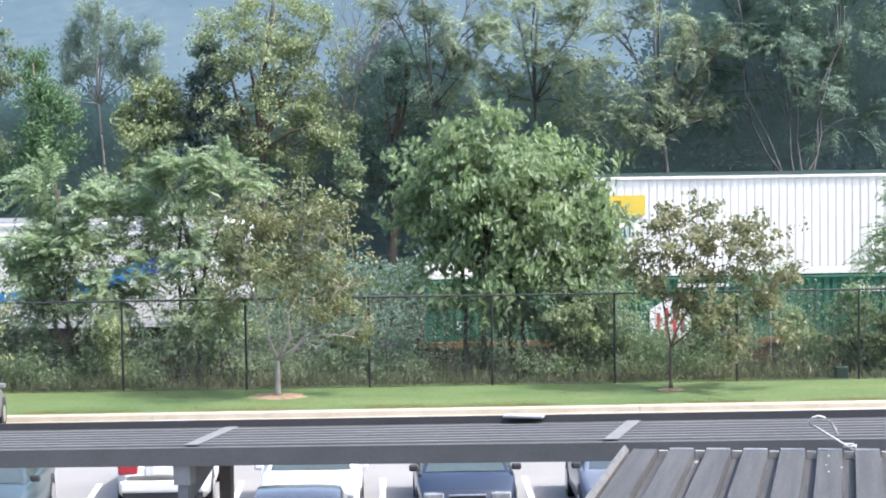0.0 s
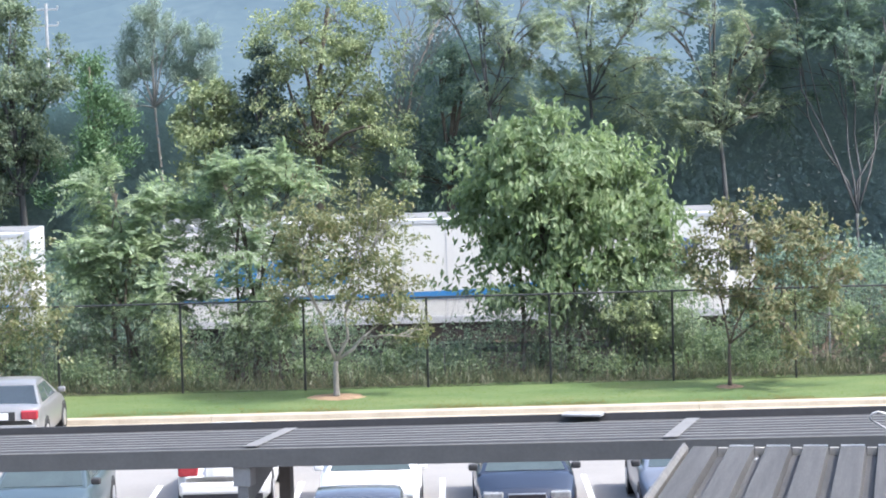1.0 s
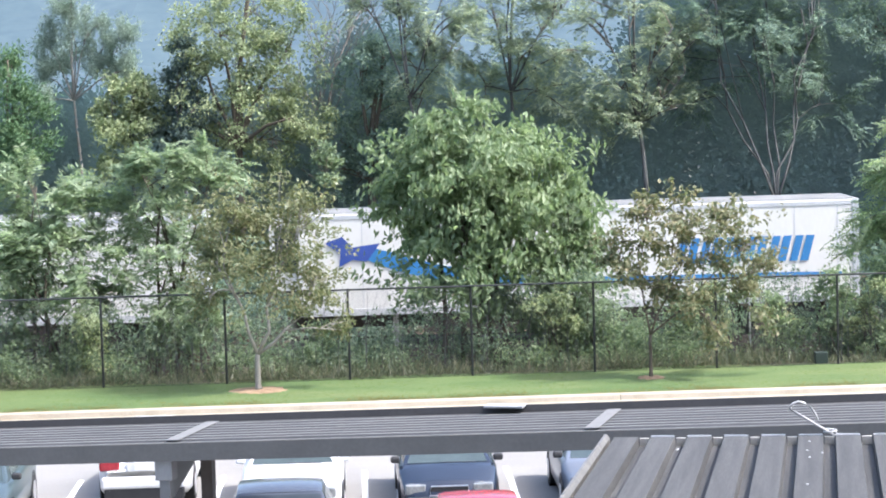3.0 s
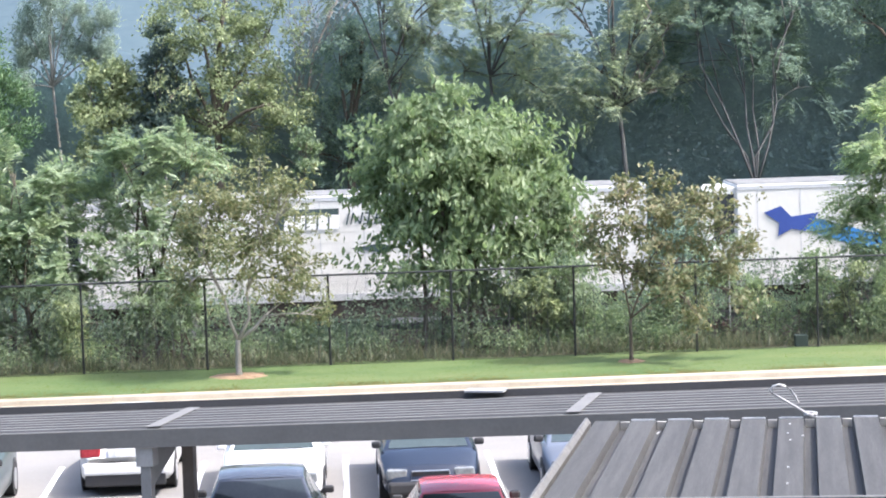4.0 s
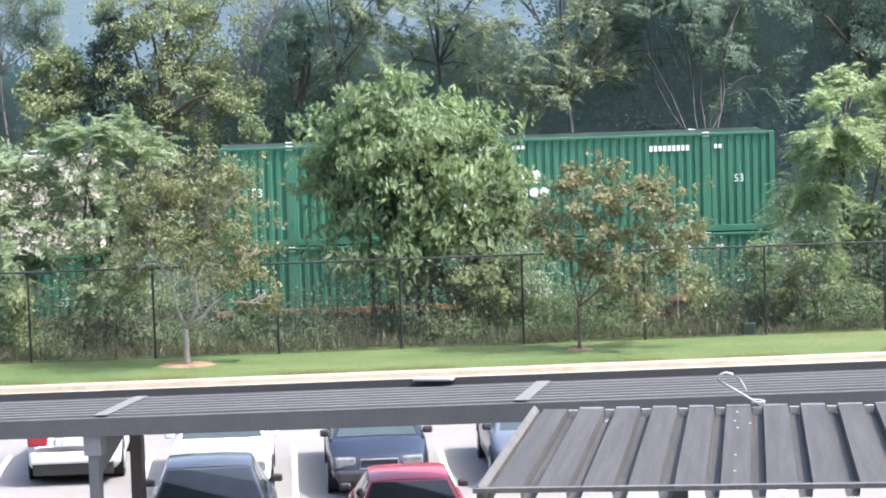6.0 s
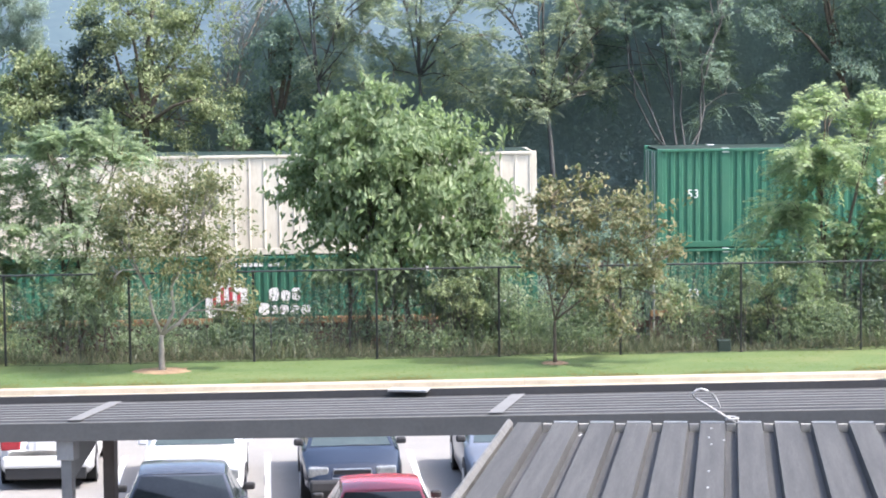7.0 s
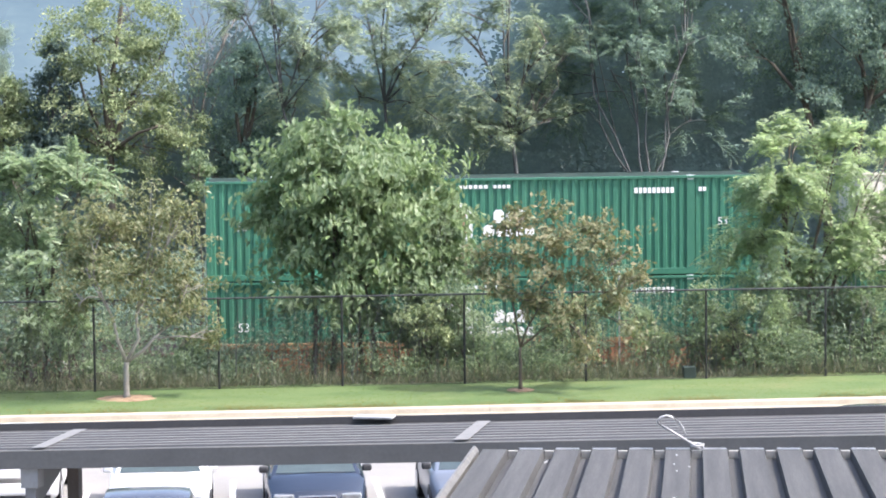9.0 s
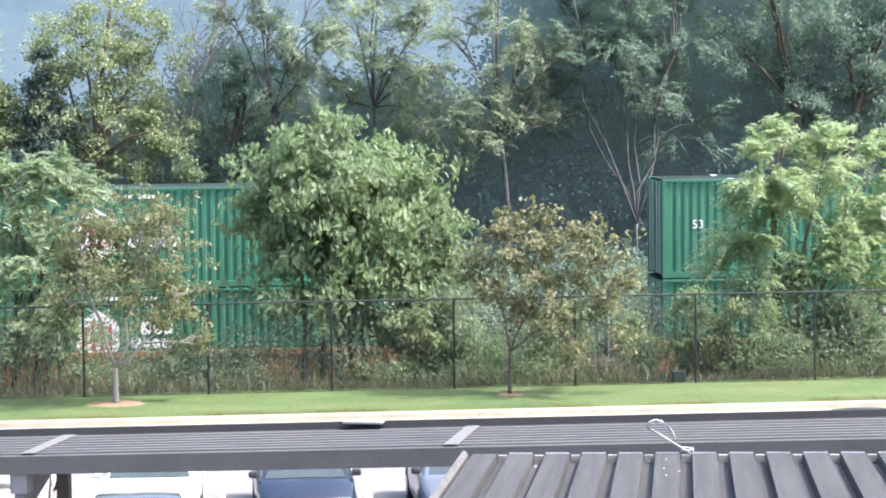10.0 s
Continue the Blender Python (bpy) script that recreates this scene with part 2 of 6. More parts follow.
def blades(centre, along, normal, length, width, fold=0.12):
    """Leaf blades: each a four-cornered, folded blade about its centre. Returns corner and face arrays."""
    along = unit(along)
    side = unit(np.cross(along, normal))
    up = np.cross(side, along)
    n = len(centre)
    L, W = np.reshape(length, (-1, 1)) * 0.5, np.reshape(width, (-1, 1)) * 0.5
    v = np.empty((n, 4, 3))
    v[:, 0] = centre - along * L
    v[:, 1] = centre + side * W - along * L * 0.15 + up * W * fold * 2
    v[:, 2] = centre + along * L - up * L * 0.15
    v[:, 3] = centre - side * W - along * L * 0.15 + up * W * fold * 2
    return v.reshape(-1, 3), np.arange(4 * n).reshape(n, 4)


def leaf_mesh(name, chunks, material, parent=None, label=""):
    verts, faces, k = [], [], 0
    for v, f in chunks:
        verts.append(v)
        faces.append(f + k)
        k += len(v)
    v, f = np.concatenate(verts), np.concatenate(faces)
    me = bpy.data.meshes.new(name)
    me.from_pydata(v.tolist(), [], f.tolist())
    me.materials.append(material)
    ob = new(name, me)
    ob.parent = parent
    if label:
        ob["label"] = label
    return ob


def clumps(rng, lobes, per_area, y, depth=1.0, shell=0.35, wild=0.22):
    """Points along the leafy sprays that fill the lobes of a crown and break out of their skins, with each spray's way."""
    out, owner, ways = [], [], []
    for i, (x, z, rx, rz) in enumerate(lobes):
        n = max(4, int(per_area * rx * rz))
        d = unit(rng.normal(size=(n, 3)) + np.array([0, 0, 0.25]))
        reach = 1.0 + wild * rng.normal(size=(n, 1)).clip(-1.2, 2.0)
        ry = min(rx, 1.6) * depth
        centre = np.array([x, y + rng.normal() * 0.35 * depth, z])
        size = np.array([rx, ry, rz])
        a = centre + d * shell * size * rng.uniform(0.3, 1.2, (n, 1))
        b = centre + d * reach * size
        bend = rng.normal(size=(n, 3)) * 0.10 * min(rx, rz)
        for s in (0.3, 0.55, 0.75, 0.9, 1.0):
            out.append(a + (b - a) * s + bend * 4 * s * (1 - s) - np.array([0, 0, 0.12]) * s * s * min(rx, rz))
            ways.append(unit(b - a))
            owner += [i] * n
    return np.concatenate(out), np.array(owner), np.concatenate(ways)


def crown_leaves(rng, c, ways, count, size, spread, droop=0.3, aspect=0.55, up=0.6):
    """Simple leaves round the points of the sprays; those of one point lie roughly alike, turned outwards and up."""
    n = len(c) * count
    rep = lambda q: np.repeat(q, count, axis=0)
    scale = rep(rng.uniform(0.5, 1.4, (len(c), 1)))
    p = rep(c) + np.clip(rng.normal(size=(n, 3)), -1.8, 1.8) * spread * scale * np.array([1, 1, 0.75])
    face = rep(unit(ways * 0.45 + np.array([0.1, -0.15, up]) + rng.normal(size=(len(c), 3)) * 0.45))
    way = rep(unit(ways * 0.7 + rng.normal(size=(len(c), 3)) * 0.4 + np.array([0, 0, -droop])))
    along = unit(way + rng.normal(size=(n, 3)) * 0.6)
    normal = unit(face + rng.normal(size=(n, 3)) * 0.4)
    ln = size * rng.uniform(0.6, 1.3, n)
    return blades(p, along, normal, ln, ln * aspect)


def fronds(rng, c, ways, count, size, pairs=11, droop=0.42):
    """Feathery leaves: a drooping stalk with leaflets along both sides."""
    n = len(c) * count
    p = np.repeat(c, count, axis=0) + rng.normal(size=(n, 3)) * 0.12
    d = unit(np.repeat(ways, count, axis=0) + rng.normal(size=(n, 3)) * 0.5 + np.array([0, 0, 0.42]))
    side = unit(np.cross(d, np.array([0, 0, 1.0]) + rng.normal(size=(n, 3)) * 0.3))
    ln = size * rng.uniform(0.6, 1.25, n)
    made = []
    for k in range(pairs):
        s = (k + 0.7) / pairs
        q = p + d * (ln * s)[:, None] + np.array([0, 0, -1.0]) * (ln * droop * s * s)[:, None]
        for sign in (-1, 1):
            al = unit(side * sign + d * 0.45 + np.array([0, 0, -0.25]) + rng.normal(size=(n, 3)) * 0.15)
            ll = ln * 0.22 * (1.05 - 0.55 * abs(s - 0.4))
            nm = unit(np.array([0, 0, 1.0]) + rng.normal(size=(n, 3)) * 0.3)
            made.append(blades(q + al * (ll * 0.5)[:, None], al, nm, ll, ll * 0.38, 0.06))
    return made


def wood(rng, base, lobes, y, r0, material, parent, stems=1, twigs=4, c=None, owner=None, lean=0.0, fork=None, thin=0.012, low=0.55):
    """Trunk, limbs to each lobe and twigs to some clumps."""
    v, f = [], []
    z0 = base[2]
    tops = sorted(lobes, key=lambda l: -l[1])
    crown_z = fork if fork is not None else min(l[1] for l in lobes)
    for s in range(stems):
        bx = base[0] + (s - (stems - 1) / 2) * 0.45
        top = tops[s % len(tops)]
        pts, rad = [], []
        for i in range(9):
            a = i / 8
            x = bx + (top[0] - bx) * a ** 1.6 + 0.06 * math.sin(7 * a + s) * (1 + top[1] * 0.1)
            pts.append((x, base[1] + (y - base[1]) * a + 0.05 * math.sin(5 * a + 2 * s), z0 + (top[1] - z0) * a))
            rad.append(max(thin, r0 * (1 - 0.8 * a) * (1.35 if i == 0 else 1)))
        tube(pts, rad, 8, v, f)
    part_v, part_f = v, f
    put("trunk", part_v, part_f, material, parent, smooth=True)
    lv, lf, tv, tf = [], [], [], []
    for i, (x, z, rx, rz) in enumerate(lobes):
        s = min(range(stems), key=lambda k: abs(tops[k % len(tops)][0] - x))
        bx = base[0] + (s - (stems - 1) / 2) * 0.45
        top = tops[s % len(tops)]
        zs = max(crown_z, z0 + (z - z0) * low)
        a = min(0.95, max(0.05, (zs - z0) / max(0.5, top[1] - z0)))
        sx = bx + (top[0] - bx) * a ** 1.6 + 0.06 * math.sin(7 * a + s) * (1 + top[1] * 0.1)
        p0 = Vector((sx, base[1] + (y - base[1]) * a, z0 + (top[1] - z0) * a))
        p1 = Vector((x, y + rng.normal() * 0.3, z))
        mid = p0.lerp(p1, 0.5) + Vector((rng.normal() * 0.12, rng.normal() * 0.12, 0.18 * (p1 - p0).length * 0.5))
        tube([p0, p0.lerp(mid, 0.55), mid, mid.lerp(p1, 0.55), p1], [r0 * 0.45, r0 * 0.36, r0 * 0.28, r0 * 0.2, thin], 6, lv, lf)
        put("limb", lv, lf, material, parent, smooth=True)
        lv, lf = [], []
        if c is not None:
            mine = np.flatnonzero(owner == i)
            for k in rng.choice(mine, min(twigs, len(mine)), replace=False):
                e = Vector(c[k])
                st = mid.lerp(p1, rng.uniform(0.2, 1.0))
                tube([st, st.lerp(e, 0.5) + Vector((0, 0, 0.08)), e], [r0 * 0.14 + thin * 0.5, thin, thin * 0.5], 4, tv, tf)
    if tv:
        put("twigwork", tv, tf, material if low < 0.5 else BARK, parent)["kind"] = "stuff"


def forked_wood(rng, lobes, y, r0, material, parent, fork, boughs, twigs, c, owner, thin):
    """A short straight trunk that forks into boughs, each with limbs to its share of the crown."""
    pts = [(0.015 * math.sin(3.0 * k), 0.01 * math.sin(2.0 * k), fork * k / 5) for k in range(6)]
    put("trunk", *tube(pts, [r0 * 1.45, r0 * 1.08, r0, r0 * 0.95, r0 * 0.9, r0 * 0.82], 8), material, parent, smooth=True)
    order = sorted(range(len(lobes)), key=lambda i: lobes[i][0])
    root = Vector(pts[-1])
    tv, tf = [], []
    for g in range(boughs):
        mine = order[g * len(order) // boughs:(g + 1) * len(order) // boughs]
        x = sum(lobes[i][0] for i in mine) / len(mine)
        z = max(lobes[i][1] for i in mine)
        end = Vector((x, y + rng.normal() * 0.3, z))
        bow = 0.03 + 0.012 * (end - root).length
        out = [root.lerp(end, k / 6) + Vector((0.10 * x * math.sin(math.pi * k / 6) + rng.normal() * bow, rng.normal() * bow, -0.05 * abs(x) * math.sin(math.pi * k / 6))) * (1 if k else 0) for k in range(7)]
        put("bough", *tube(out, [max(thin, r0 * (0.68 - 0.085 * k)) for k in range(7)], 7), material, parent, smooth=True)
        for i in mine:
            tip = Vector((lobes[i][0], y + rng.normal() * 0.4, lobes[i][1]))
            start = out[2 + int(rng.integers(0, 3))] if tip.z > out[2].z else out[2]
            mid = start.lerp(tip, 0.5) + Vector((rng.normal() * 0.06, rng.normal() * 0.06, 0.08))
            put("limb", *tube([start, mid, tip], [r0 * 0.34, r0 * 0.25, thin], 6), material, parent, smooth=True)
            near = np.flatnonzero(owner == i)
            for k in rng.choice(near, min(twigs, len(near)), replace=False):
                e = Vector(c[k])
                st = mid.lerp(tip, rng.uniform(0.1, 1.0))
                tube([st, st.lerp(e, 0.5) + Vector((0, 0, 0.05)), e], [r0 * 0.1 + thin * 0.4, thin * 0.8, thin * 0.5], 4, tv, tf)
    put("twigwork", tv, tf, material, parent)["kind"] = "stuff"


def tree(name, label, lobes, y, base, r0, bark, leaf, seed, kind="simple", size=0.16, per_area=6.0, count=14, spread=0.22,
         stems=1, droop=0.3, aspect=0.55, twigs=4, shell=0.5, depth=1.0, fork=None, group="", thin=0.012, low=0.55, wild=0.22, boughs=0, category="tree", up=0.6):
    rng = np.random.default_rng(seed)
    thing = tagged(new(name), label, category, group)
    thing.location = base
    c, owner, ways = clumps(rng, lobes, per_area, y, depth, shell, wild)
    local = -np.array(base)
    own = [(l[0] + local[0], l[1] + local[2], l[2], l[3]) for l in lobes]
    if boughs:
        forked_wood(rng, own, y + local[1], r0, bark, thing, fork + local[2], boughs, twigs, c + local, owner, thin)
    else:
        wood(rng, (0, 0, 0), own, y + local[1], r0, bark, thing, stems, twigs, c + local, owner,
             fork=None if fork is None else fork + local[2], thin=thin, low=low)
    if kind == "simple":
        chunks = [crown_leaves(rng, c + local, ways, count, size, spread, droop, aspect, up)]
    elif kind == "frond":
        chunks = fronds(rng, c + local, ways, count, size)
    elif kind == "needle":
        n = len(c) * count
        p = np.repeat(c + local, count, axis=0) + rng.normal(size=(n, 3)) * spread
        al = unit(rng.normal(size=(n, 3)) + np.array([0, 0, 0.4]))
        chunks = [blades(p, al, rng.normal(size=(n, 3)), size * rng.uniform(0.7, 1.3, n), size * 0.10 * np.ones(n), 0)]
    leaf_mesh("crown", chunks, leaf, thing)
    return thing


# ---- the ground ----
def profile(y):
    """Height of the ground along the way from the lot across the railway to the woods."""
    for (y0, z0), (y1, z1) in (((-400, -0.03), (57.6, -0.03)), ((57.6, -0.03), (58.0, 0.06)), ((58.0, 0.06), (62.6, 0.03)), ((62.6, 0.03), (67.5, -0.5)), ((67.5, -0.5), (70.5, -1.75)),
                               ((70.5, -1.75), (78.5, -1.75)), ((78.5, -1.75), (83, 0.4)), ((83, 0.4), (120, 1.0)), ((120, 1.0), (700, -10.0)), ((700, -10.0), (4600, -60.0))):
        if y <= y1:
            return z0 + (z1 - z0) * (y - y0) / (y1 - y0)
    return -60.0


def ground():
    ys = [-400, 0, 40, 57.6, 58.0, 60, 62.6, 64, 66, 67.5, 69, 70.5, 74, 78.5, 80, 83, 90, 100, 120, 200, 700, 2000, 4600]
    xs = [-3000, -600, -100, -40, -20, -10, 0, 10, 20, 30, 50, 100, 600, 3000]
    v = [(x, y, profile(y)) for y in ys for x in xs]
    n = len(xs)
    f = [(j * n + i, j * n + i + 1, (j + 1) * n + i + 1, (j + 1) * n + i) for j in range(len(ys) - 1) for i in range(n - 1)]
    tagged(put("ground", v, f, EARTH), "bare brown earth with patches of dry growth", "ground", kind="structure")
    tagged(part("parking_lot", box((-60, -20, -0.3), (60, 57.0, 0.0)), CONCRETE), "pale sunlit concrete parking lot surface", "pavement", kind="structure")
    v, f = [], []
    ys = [57.47, 58.2, 59.2, 60.5, 61.6, 62.5]
    zs = [0.14, 0.13, 0.11, 0.09, 0.07, 0.05]
    xs = [-40 + 2 * i for i in range(46)]
    for y, z in zip(ys, zs):
        for x in xs:
            v.append((x, y + (0.22 * math.sin(x * 0.9) + 0.16 * math.sin(x * 2.3 + 1) if y > 62 else 0), z + 0.012 * math.sin(x * 1.7 + y)))
    n = len(xs)
    f = [(j * n + i, j * n + i + 1, (j + 1) * n + i + 1, (j + 1) * n + i) for j in range(5) for i in range(n - 1)]
    lawn = tagged(put("lawn", v, f, LAWN), "mown green lawn strip between kerb and fence", "lawn", kind="structure")
    rng = np.random.default_rng(5)
    n = 5000
    p = np.stack([rng.uniform(-15, 22, n), 57.36 + rng.uniform(0, 1, n) ** 0.9 * 5.1, np.zeros(n)], 1)
    h = rng.uniform(0.012, 0.03, n) * (1 + 0.4 * np.sin(p[:, 0] * 1.3) * np.sin(p[:, 1] * 2.1))
    p[:, 2] = 0.145 - 0.018 * (p[:, 1] - 57.5) + 0.006
    al = unit(rng.normal(size=(n, 3)) * np.array([1, 1, 0.02]))
    tagged(leaf_mesh("lawn_grass", [blades(p, al, rng.normal(size=(n, 3)) * 0.06 + np.array([0, 0, 1.0]), 0.05 + h, 0.03 + 0.5 * h, 0.0)], GRASS), "short mown bright green grass on the lawn strip", "grass", kind="stuff")


    n = 5200
    y = 57.5 + np.abs(rng.normal(size=n)) * 0.42
    x = rng.uniform(-15, 22, n)
    keep = np.sin(x * 0.9) + np.sin(x * 2.3 + 1.0) + rng.normal(size=n) * 0.8 > -0.3
    p = np.stack([x, y, 0.151 - 0.018 * (y - 57.5) + 0.012 * np.sin(x * 1.7 + y)], 1)[keep]
    n = len(p)
    al = unit(rng.normal(size=(n, 3)) * np.array([1, 1, 0.02]))
    tagged(leaf_mesh("dry_grass", [blades(p, al, rng.normal(size=(n, 3)) * 0.06 + np.array([0, 0, 1.0]), np.full(n, 0.12), np.full(n, 0.05), 0.0)], DRY_GRASS), "dry yellowish grass along the kerb", "grass", kind="stuff")


ground()


def forest_floor():
    ys = [81.5, 86, 100, 150, 300, 460]
    v = [(x, y, profile(y) + (0.25 if y > 82 else 0.05)) for y in ys for x in (-600, -60, -20, 0, 20, 60, 600)]
    f = [(j * 7 + i, j * 7 + i + 1, (j + 1) * 7 + i + 1, (j + 1) * 7 + i) for j in range(5) for i in range(6)]
    tagged(put("forest_floor", v, f, DARK_FLOOR), "very dark ground under the woods", "forest floor", kind="structure")


forest_floor()


def kerb():
    root = tagged(new("kerb"), "pale beige concrete kerb with gutter along the lawn", "kerb", kind="structure")
    prof = [(56.55, 0.006), (56.98, -0.02), (57.05, 0.02), (57.08, 0.125), (57.12, 0.15), (57.28, 0.155), (57.32, 0.145), (57.32, -0.2), (56.55, -0.2)]
    length = 11.2
    v = [(x, y + 0.15, z) for x in (0.005, length - 0.005) for y, z in prof]
    n = len(prof)
    f = [(i, (i + 1) % n, n + (i + 1) % n, n + i) for i in range(n)] + [tuple(range(n))[::-1], tuple(range(n, 2 * n))]
    first = put("kerb_stone", v, f, KERB, root)
    for i in range(-4, 4):
        k = first if i == -4 else new("kerb_stone", first.data)
        k.parent = root
        k.location = (i * length + 5.9, 0, 0)


kerb()


def parking_lines():
    for i in range(-6, 6):
        x = -0.03 + 2.755 * i
        tagged(part("parking_line", box((x - 0.055, 38.2, -0.01), (x + 0.055, 48.6, 0.004)), WHITE_LINE), "worn white painted parking bay line", "road marking", "bay lines")


parking_lines()


def railway():
    v = [(x, y, z) for x in (-400, 400) for y, z in ((70.9, -1.78), (72.0, -1.6), (75.4, -1.6), (76.5, -1.78))]
    tagged(put("ballast", v, [(i, i + 1, i + 5, i + 4) for i in range(3)], BALLAST), "grey crushed stone railway ballast bed", "ballast", kind="structure")
    prof = [(-0.07, 0), (0.07, 0), (0.07, 0.02), (0.012, 0.04), (0.012, 0.11), (0.036, 0.125), (0.036, 0.16), (-0.036, 0.16), (-0.036, 0.125), (-0.012, 0.11), (-0.012, 0.04), (-0.07, 0.02)]
    n = len(prof)
    for y in (73.7 - 0.7175, 73.7 + 0.7175):
        v = [(x, y + a, -1.61 + b) for x in (-400, 400) for a, b in prof]
        tagged(put("rail", v, [(i, (i + 1) % n, n + (i + 1) % n, n + i) for i in range(n)], RAIL_STEEL), "rusty steel rail on the ballast", "rail", kind="structure")


railway()


def hills():
    """A wooded ridge far off, its blue of distance put in as a glow."""
    rng = np.random.default_rng(9)
    v, f = [], []
    nx, ny = 90, 26
    for j in range(ny):
        a = j / (ny - 1)
        for i in range(nx):
            x = -1400 + 2800 * i / (nx - 1)
            y = 420 + (1400 * a / 0.15 if a < 0.15 else 1400 + 900 * (a - 0.15) / 0.85)
            ridge = 190 + 30 * noise.noise(Vector((x / 500, 3.0, 0))) + 10 * noise.noise(Vector((x / 120, 8.0, 0)))
            z = 2 + ridge * (max(0, a - 0.15) / 0.85) ** 0.9 + 14 * noise.noise(Vector((x / 150, y / 150, 0))) * math.sin(math.pi * min(1, a * 1.2)) + rng.uniform(-3, 3)
            v.append((x, y, z if j else 0))
    f = [(j * nx + i, j * nx + i + 1, (j + 1) * nx + i + 1, (j + 1) * nx + i) for j in range(ny - 1) for i in range(nx - 1)]
    m = surface("hazed_distant_woods", [(0.014, 0.024, 0.022), (0.028, 0.042, 0.037), (0.046, 0.063, 0.054)], 1.0, 0, 0.012, 0.07, 0.0, (1, 0.6, 1), spec=0.0)
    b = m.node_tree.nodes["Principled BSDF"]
    # surface glows blue in place of the haze before it
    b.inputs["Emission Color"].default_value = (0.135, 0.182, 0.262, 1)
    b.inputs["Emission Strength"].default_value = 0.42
    tagged(put("distant_hills", v, f, m, smooth=False), "distant wooded ridge, its blue-green haze put in as a glow", "hill", kind="structure")["kind"] = "structure"


hills()


# ---- fence ----
def fence():
    root = tagged(new("chain_link_fence"), "black chain-link fence with steel posts beside the lawn", "fence")
    y, z0, z1 = 62.0, 0.02, 2.31
    v, f = tube([(0, 0, 0), (0, 0, z1 - z0 - 0.02)], [0.03, 0.03], 10)
    v, f = tube([(0, 0, z1 - z0 - 0.02), (0, 0, z1 - z0 + 0.0), (0, 0, z1 - z0 + 0.035)], [0.038, 0.038, 0.012], 10, v, f)
    first = put("post", v, f, BLACK_STEEL, root, smooth=False)
    xs = [-6.43 + 3.05 * i for i in range(-4, 10)]
    for k, x in enumerate(xs):
        p = first if k == 0 else new("post", first.data)
        p.parent = root
        p.location = (x, y, z0)
    x0, x1 = xs[0], xs[-1]
    put("top_rail", *tube([(x0, y - 0.03, z1), (x1, y - 0.03, z1)], [0.024, 0.024], 8), BLACK_STEEL, root)
    put("bottom_wire", *tube([(x0, y - 0.035, z0 + 0.06), (x1, y - 0.035, z0 + 0.06)], [0.005, 0.005], 5), BLACK_STEEL, root)
    vs, fs = [], []
    h, r = z1 - z0 - 0.06, 0.0021
    n = int((x1 - x0) / 0.075)
    for s in (-1, 1):
        for i in range(n):
            xa = x0 + 0.075 * i
            xb = xa + s * h
            za, zb = z0 + 0.05, z1
            if xb < x0:
                zb = za + (xa - x0)
                xb = x0
            if xb > x1:
                zb = za + (x1 - xa)
                xb = x1
            q = len(vs)
            for (xx, zz) in ((xa, za), (xb, zb)):
                vs += [(xx - r, y - 0.036 - r * s, zz), (xx + r, y - 0.036 - r * s, zz), (xx, y - 0.036 + r * 2, zz)]
            fs += [(q, q + 1, q + 4, q + 3), (q + 1, q + 2, q + 5, q + 4), (q + 2, q, q + 3, q + 5)]
    put("wire_mesh", vs, fs, BLACK_STEEL, root)


fence()

# ---- trees on the lawn and along the fence ----
YOUNG_OAK = [(-3.04, 4.22, 1.02, 0.82), (-1.82, 4.2, 1.09, 0.82), (-1.15, 4.5, 0.5, 0.32), (-3.47, 3.27, 0.82, 0.75), (-2.11, 3.05, 1.22, 0.8), (-1.03, 2.85, 0.68, 0.7), (-0.5, 1.5, 0.42, 0.32), (-1.04, 2.15, 0.5, 0.3), (-3.62, 2.45, 0.55, 0.5)]
BROWN_TREE = [(6.89, 4.22, 0.54, 0.54), (7.7, 4.07, 0.95, 0.61), (8.66, 3.65, 0.81, 0.61), (9.2, 3.23, 0.54, 0.41), (6.74, 3.41, 0.81, 0.68), (7.84, 3.12, 1.08, 0.61), (6.2, 3.01, 0.47, 0.54), (7.15, 2.31, 0.95, 0.54), (8.1, 2.02, 0.68, 0.68), (8.51, 1.46, 0.41, 0.54), (9.75, 2.68, 0.47, 0.41), (9.2, 2.27, 0.61, 0.54), (9.61, 1.72, 0.41, 0.41)]
EDGE_TREE = [(-11.12, 3.43, 1.21, 0.94), (-9.91, 3.0, 0.81, 0.81), (-10.62, 2.19, 1.08, 0.81), (-9.4, 1.9, 0.67, 0.81), (-11.19, 1.38, 0.81, 0.54), (-12.63, 3.05, 1.21, 1.21)]
BIG_LEAF = [(3.22, 3.92, 1.63, 1.34), (2.18, 6.19, 0.67, 0.53), (3.32, 5.48, 1.19, 0.74), (2.13, 5.42, 1.04, 0.74), (4.4, 5.57, 0.89, 0.67), (1.3, 4.84, 0.74, 0.74), (5.09, 4.63, 0.82, 0.82), (3.08, 4.37, 1.78, 1.04), (0.99, 3.88, 0.45, 0.67), (5.53, 3.58, 0.74, 0.96), (1.87, 3.34, 1.19, 1.04), (3.81, 3.16, 1.63, 1.19), (5.0, 2.24, 1.04, 0.89), (2.3, 2.1, 1.0, 0.5), (3.64, 1.5, 0.9, 0.4), (5.13, 0.89, 0.67, 0.52), (5.59, 1.63, 0.67, 0.74), (5.61, 4.18, 0.53, 0.67), (5.87, 2.9, 0.48, 0.77), (3.22, 6.18, 0.74, 0.48)]
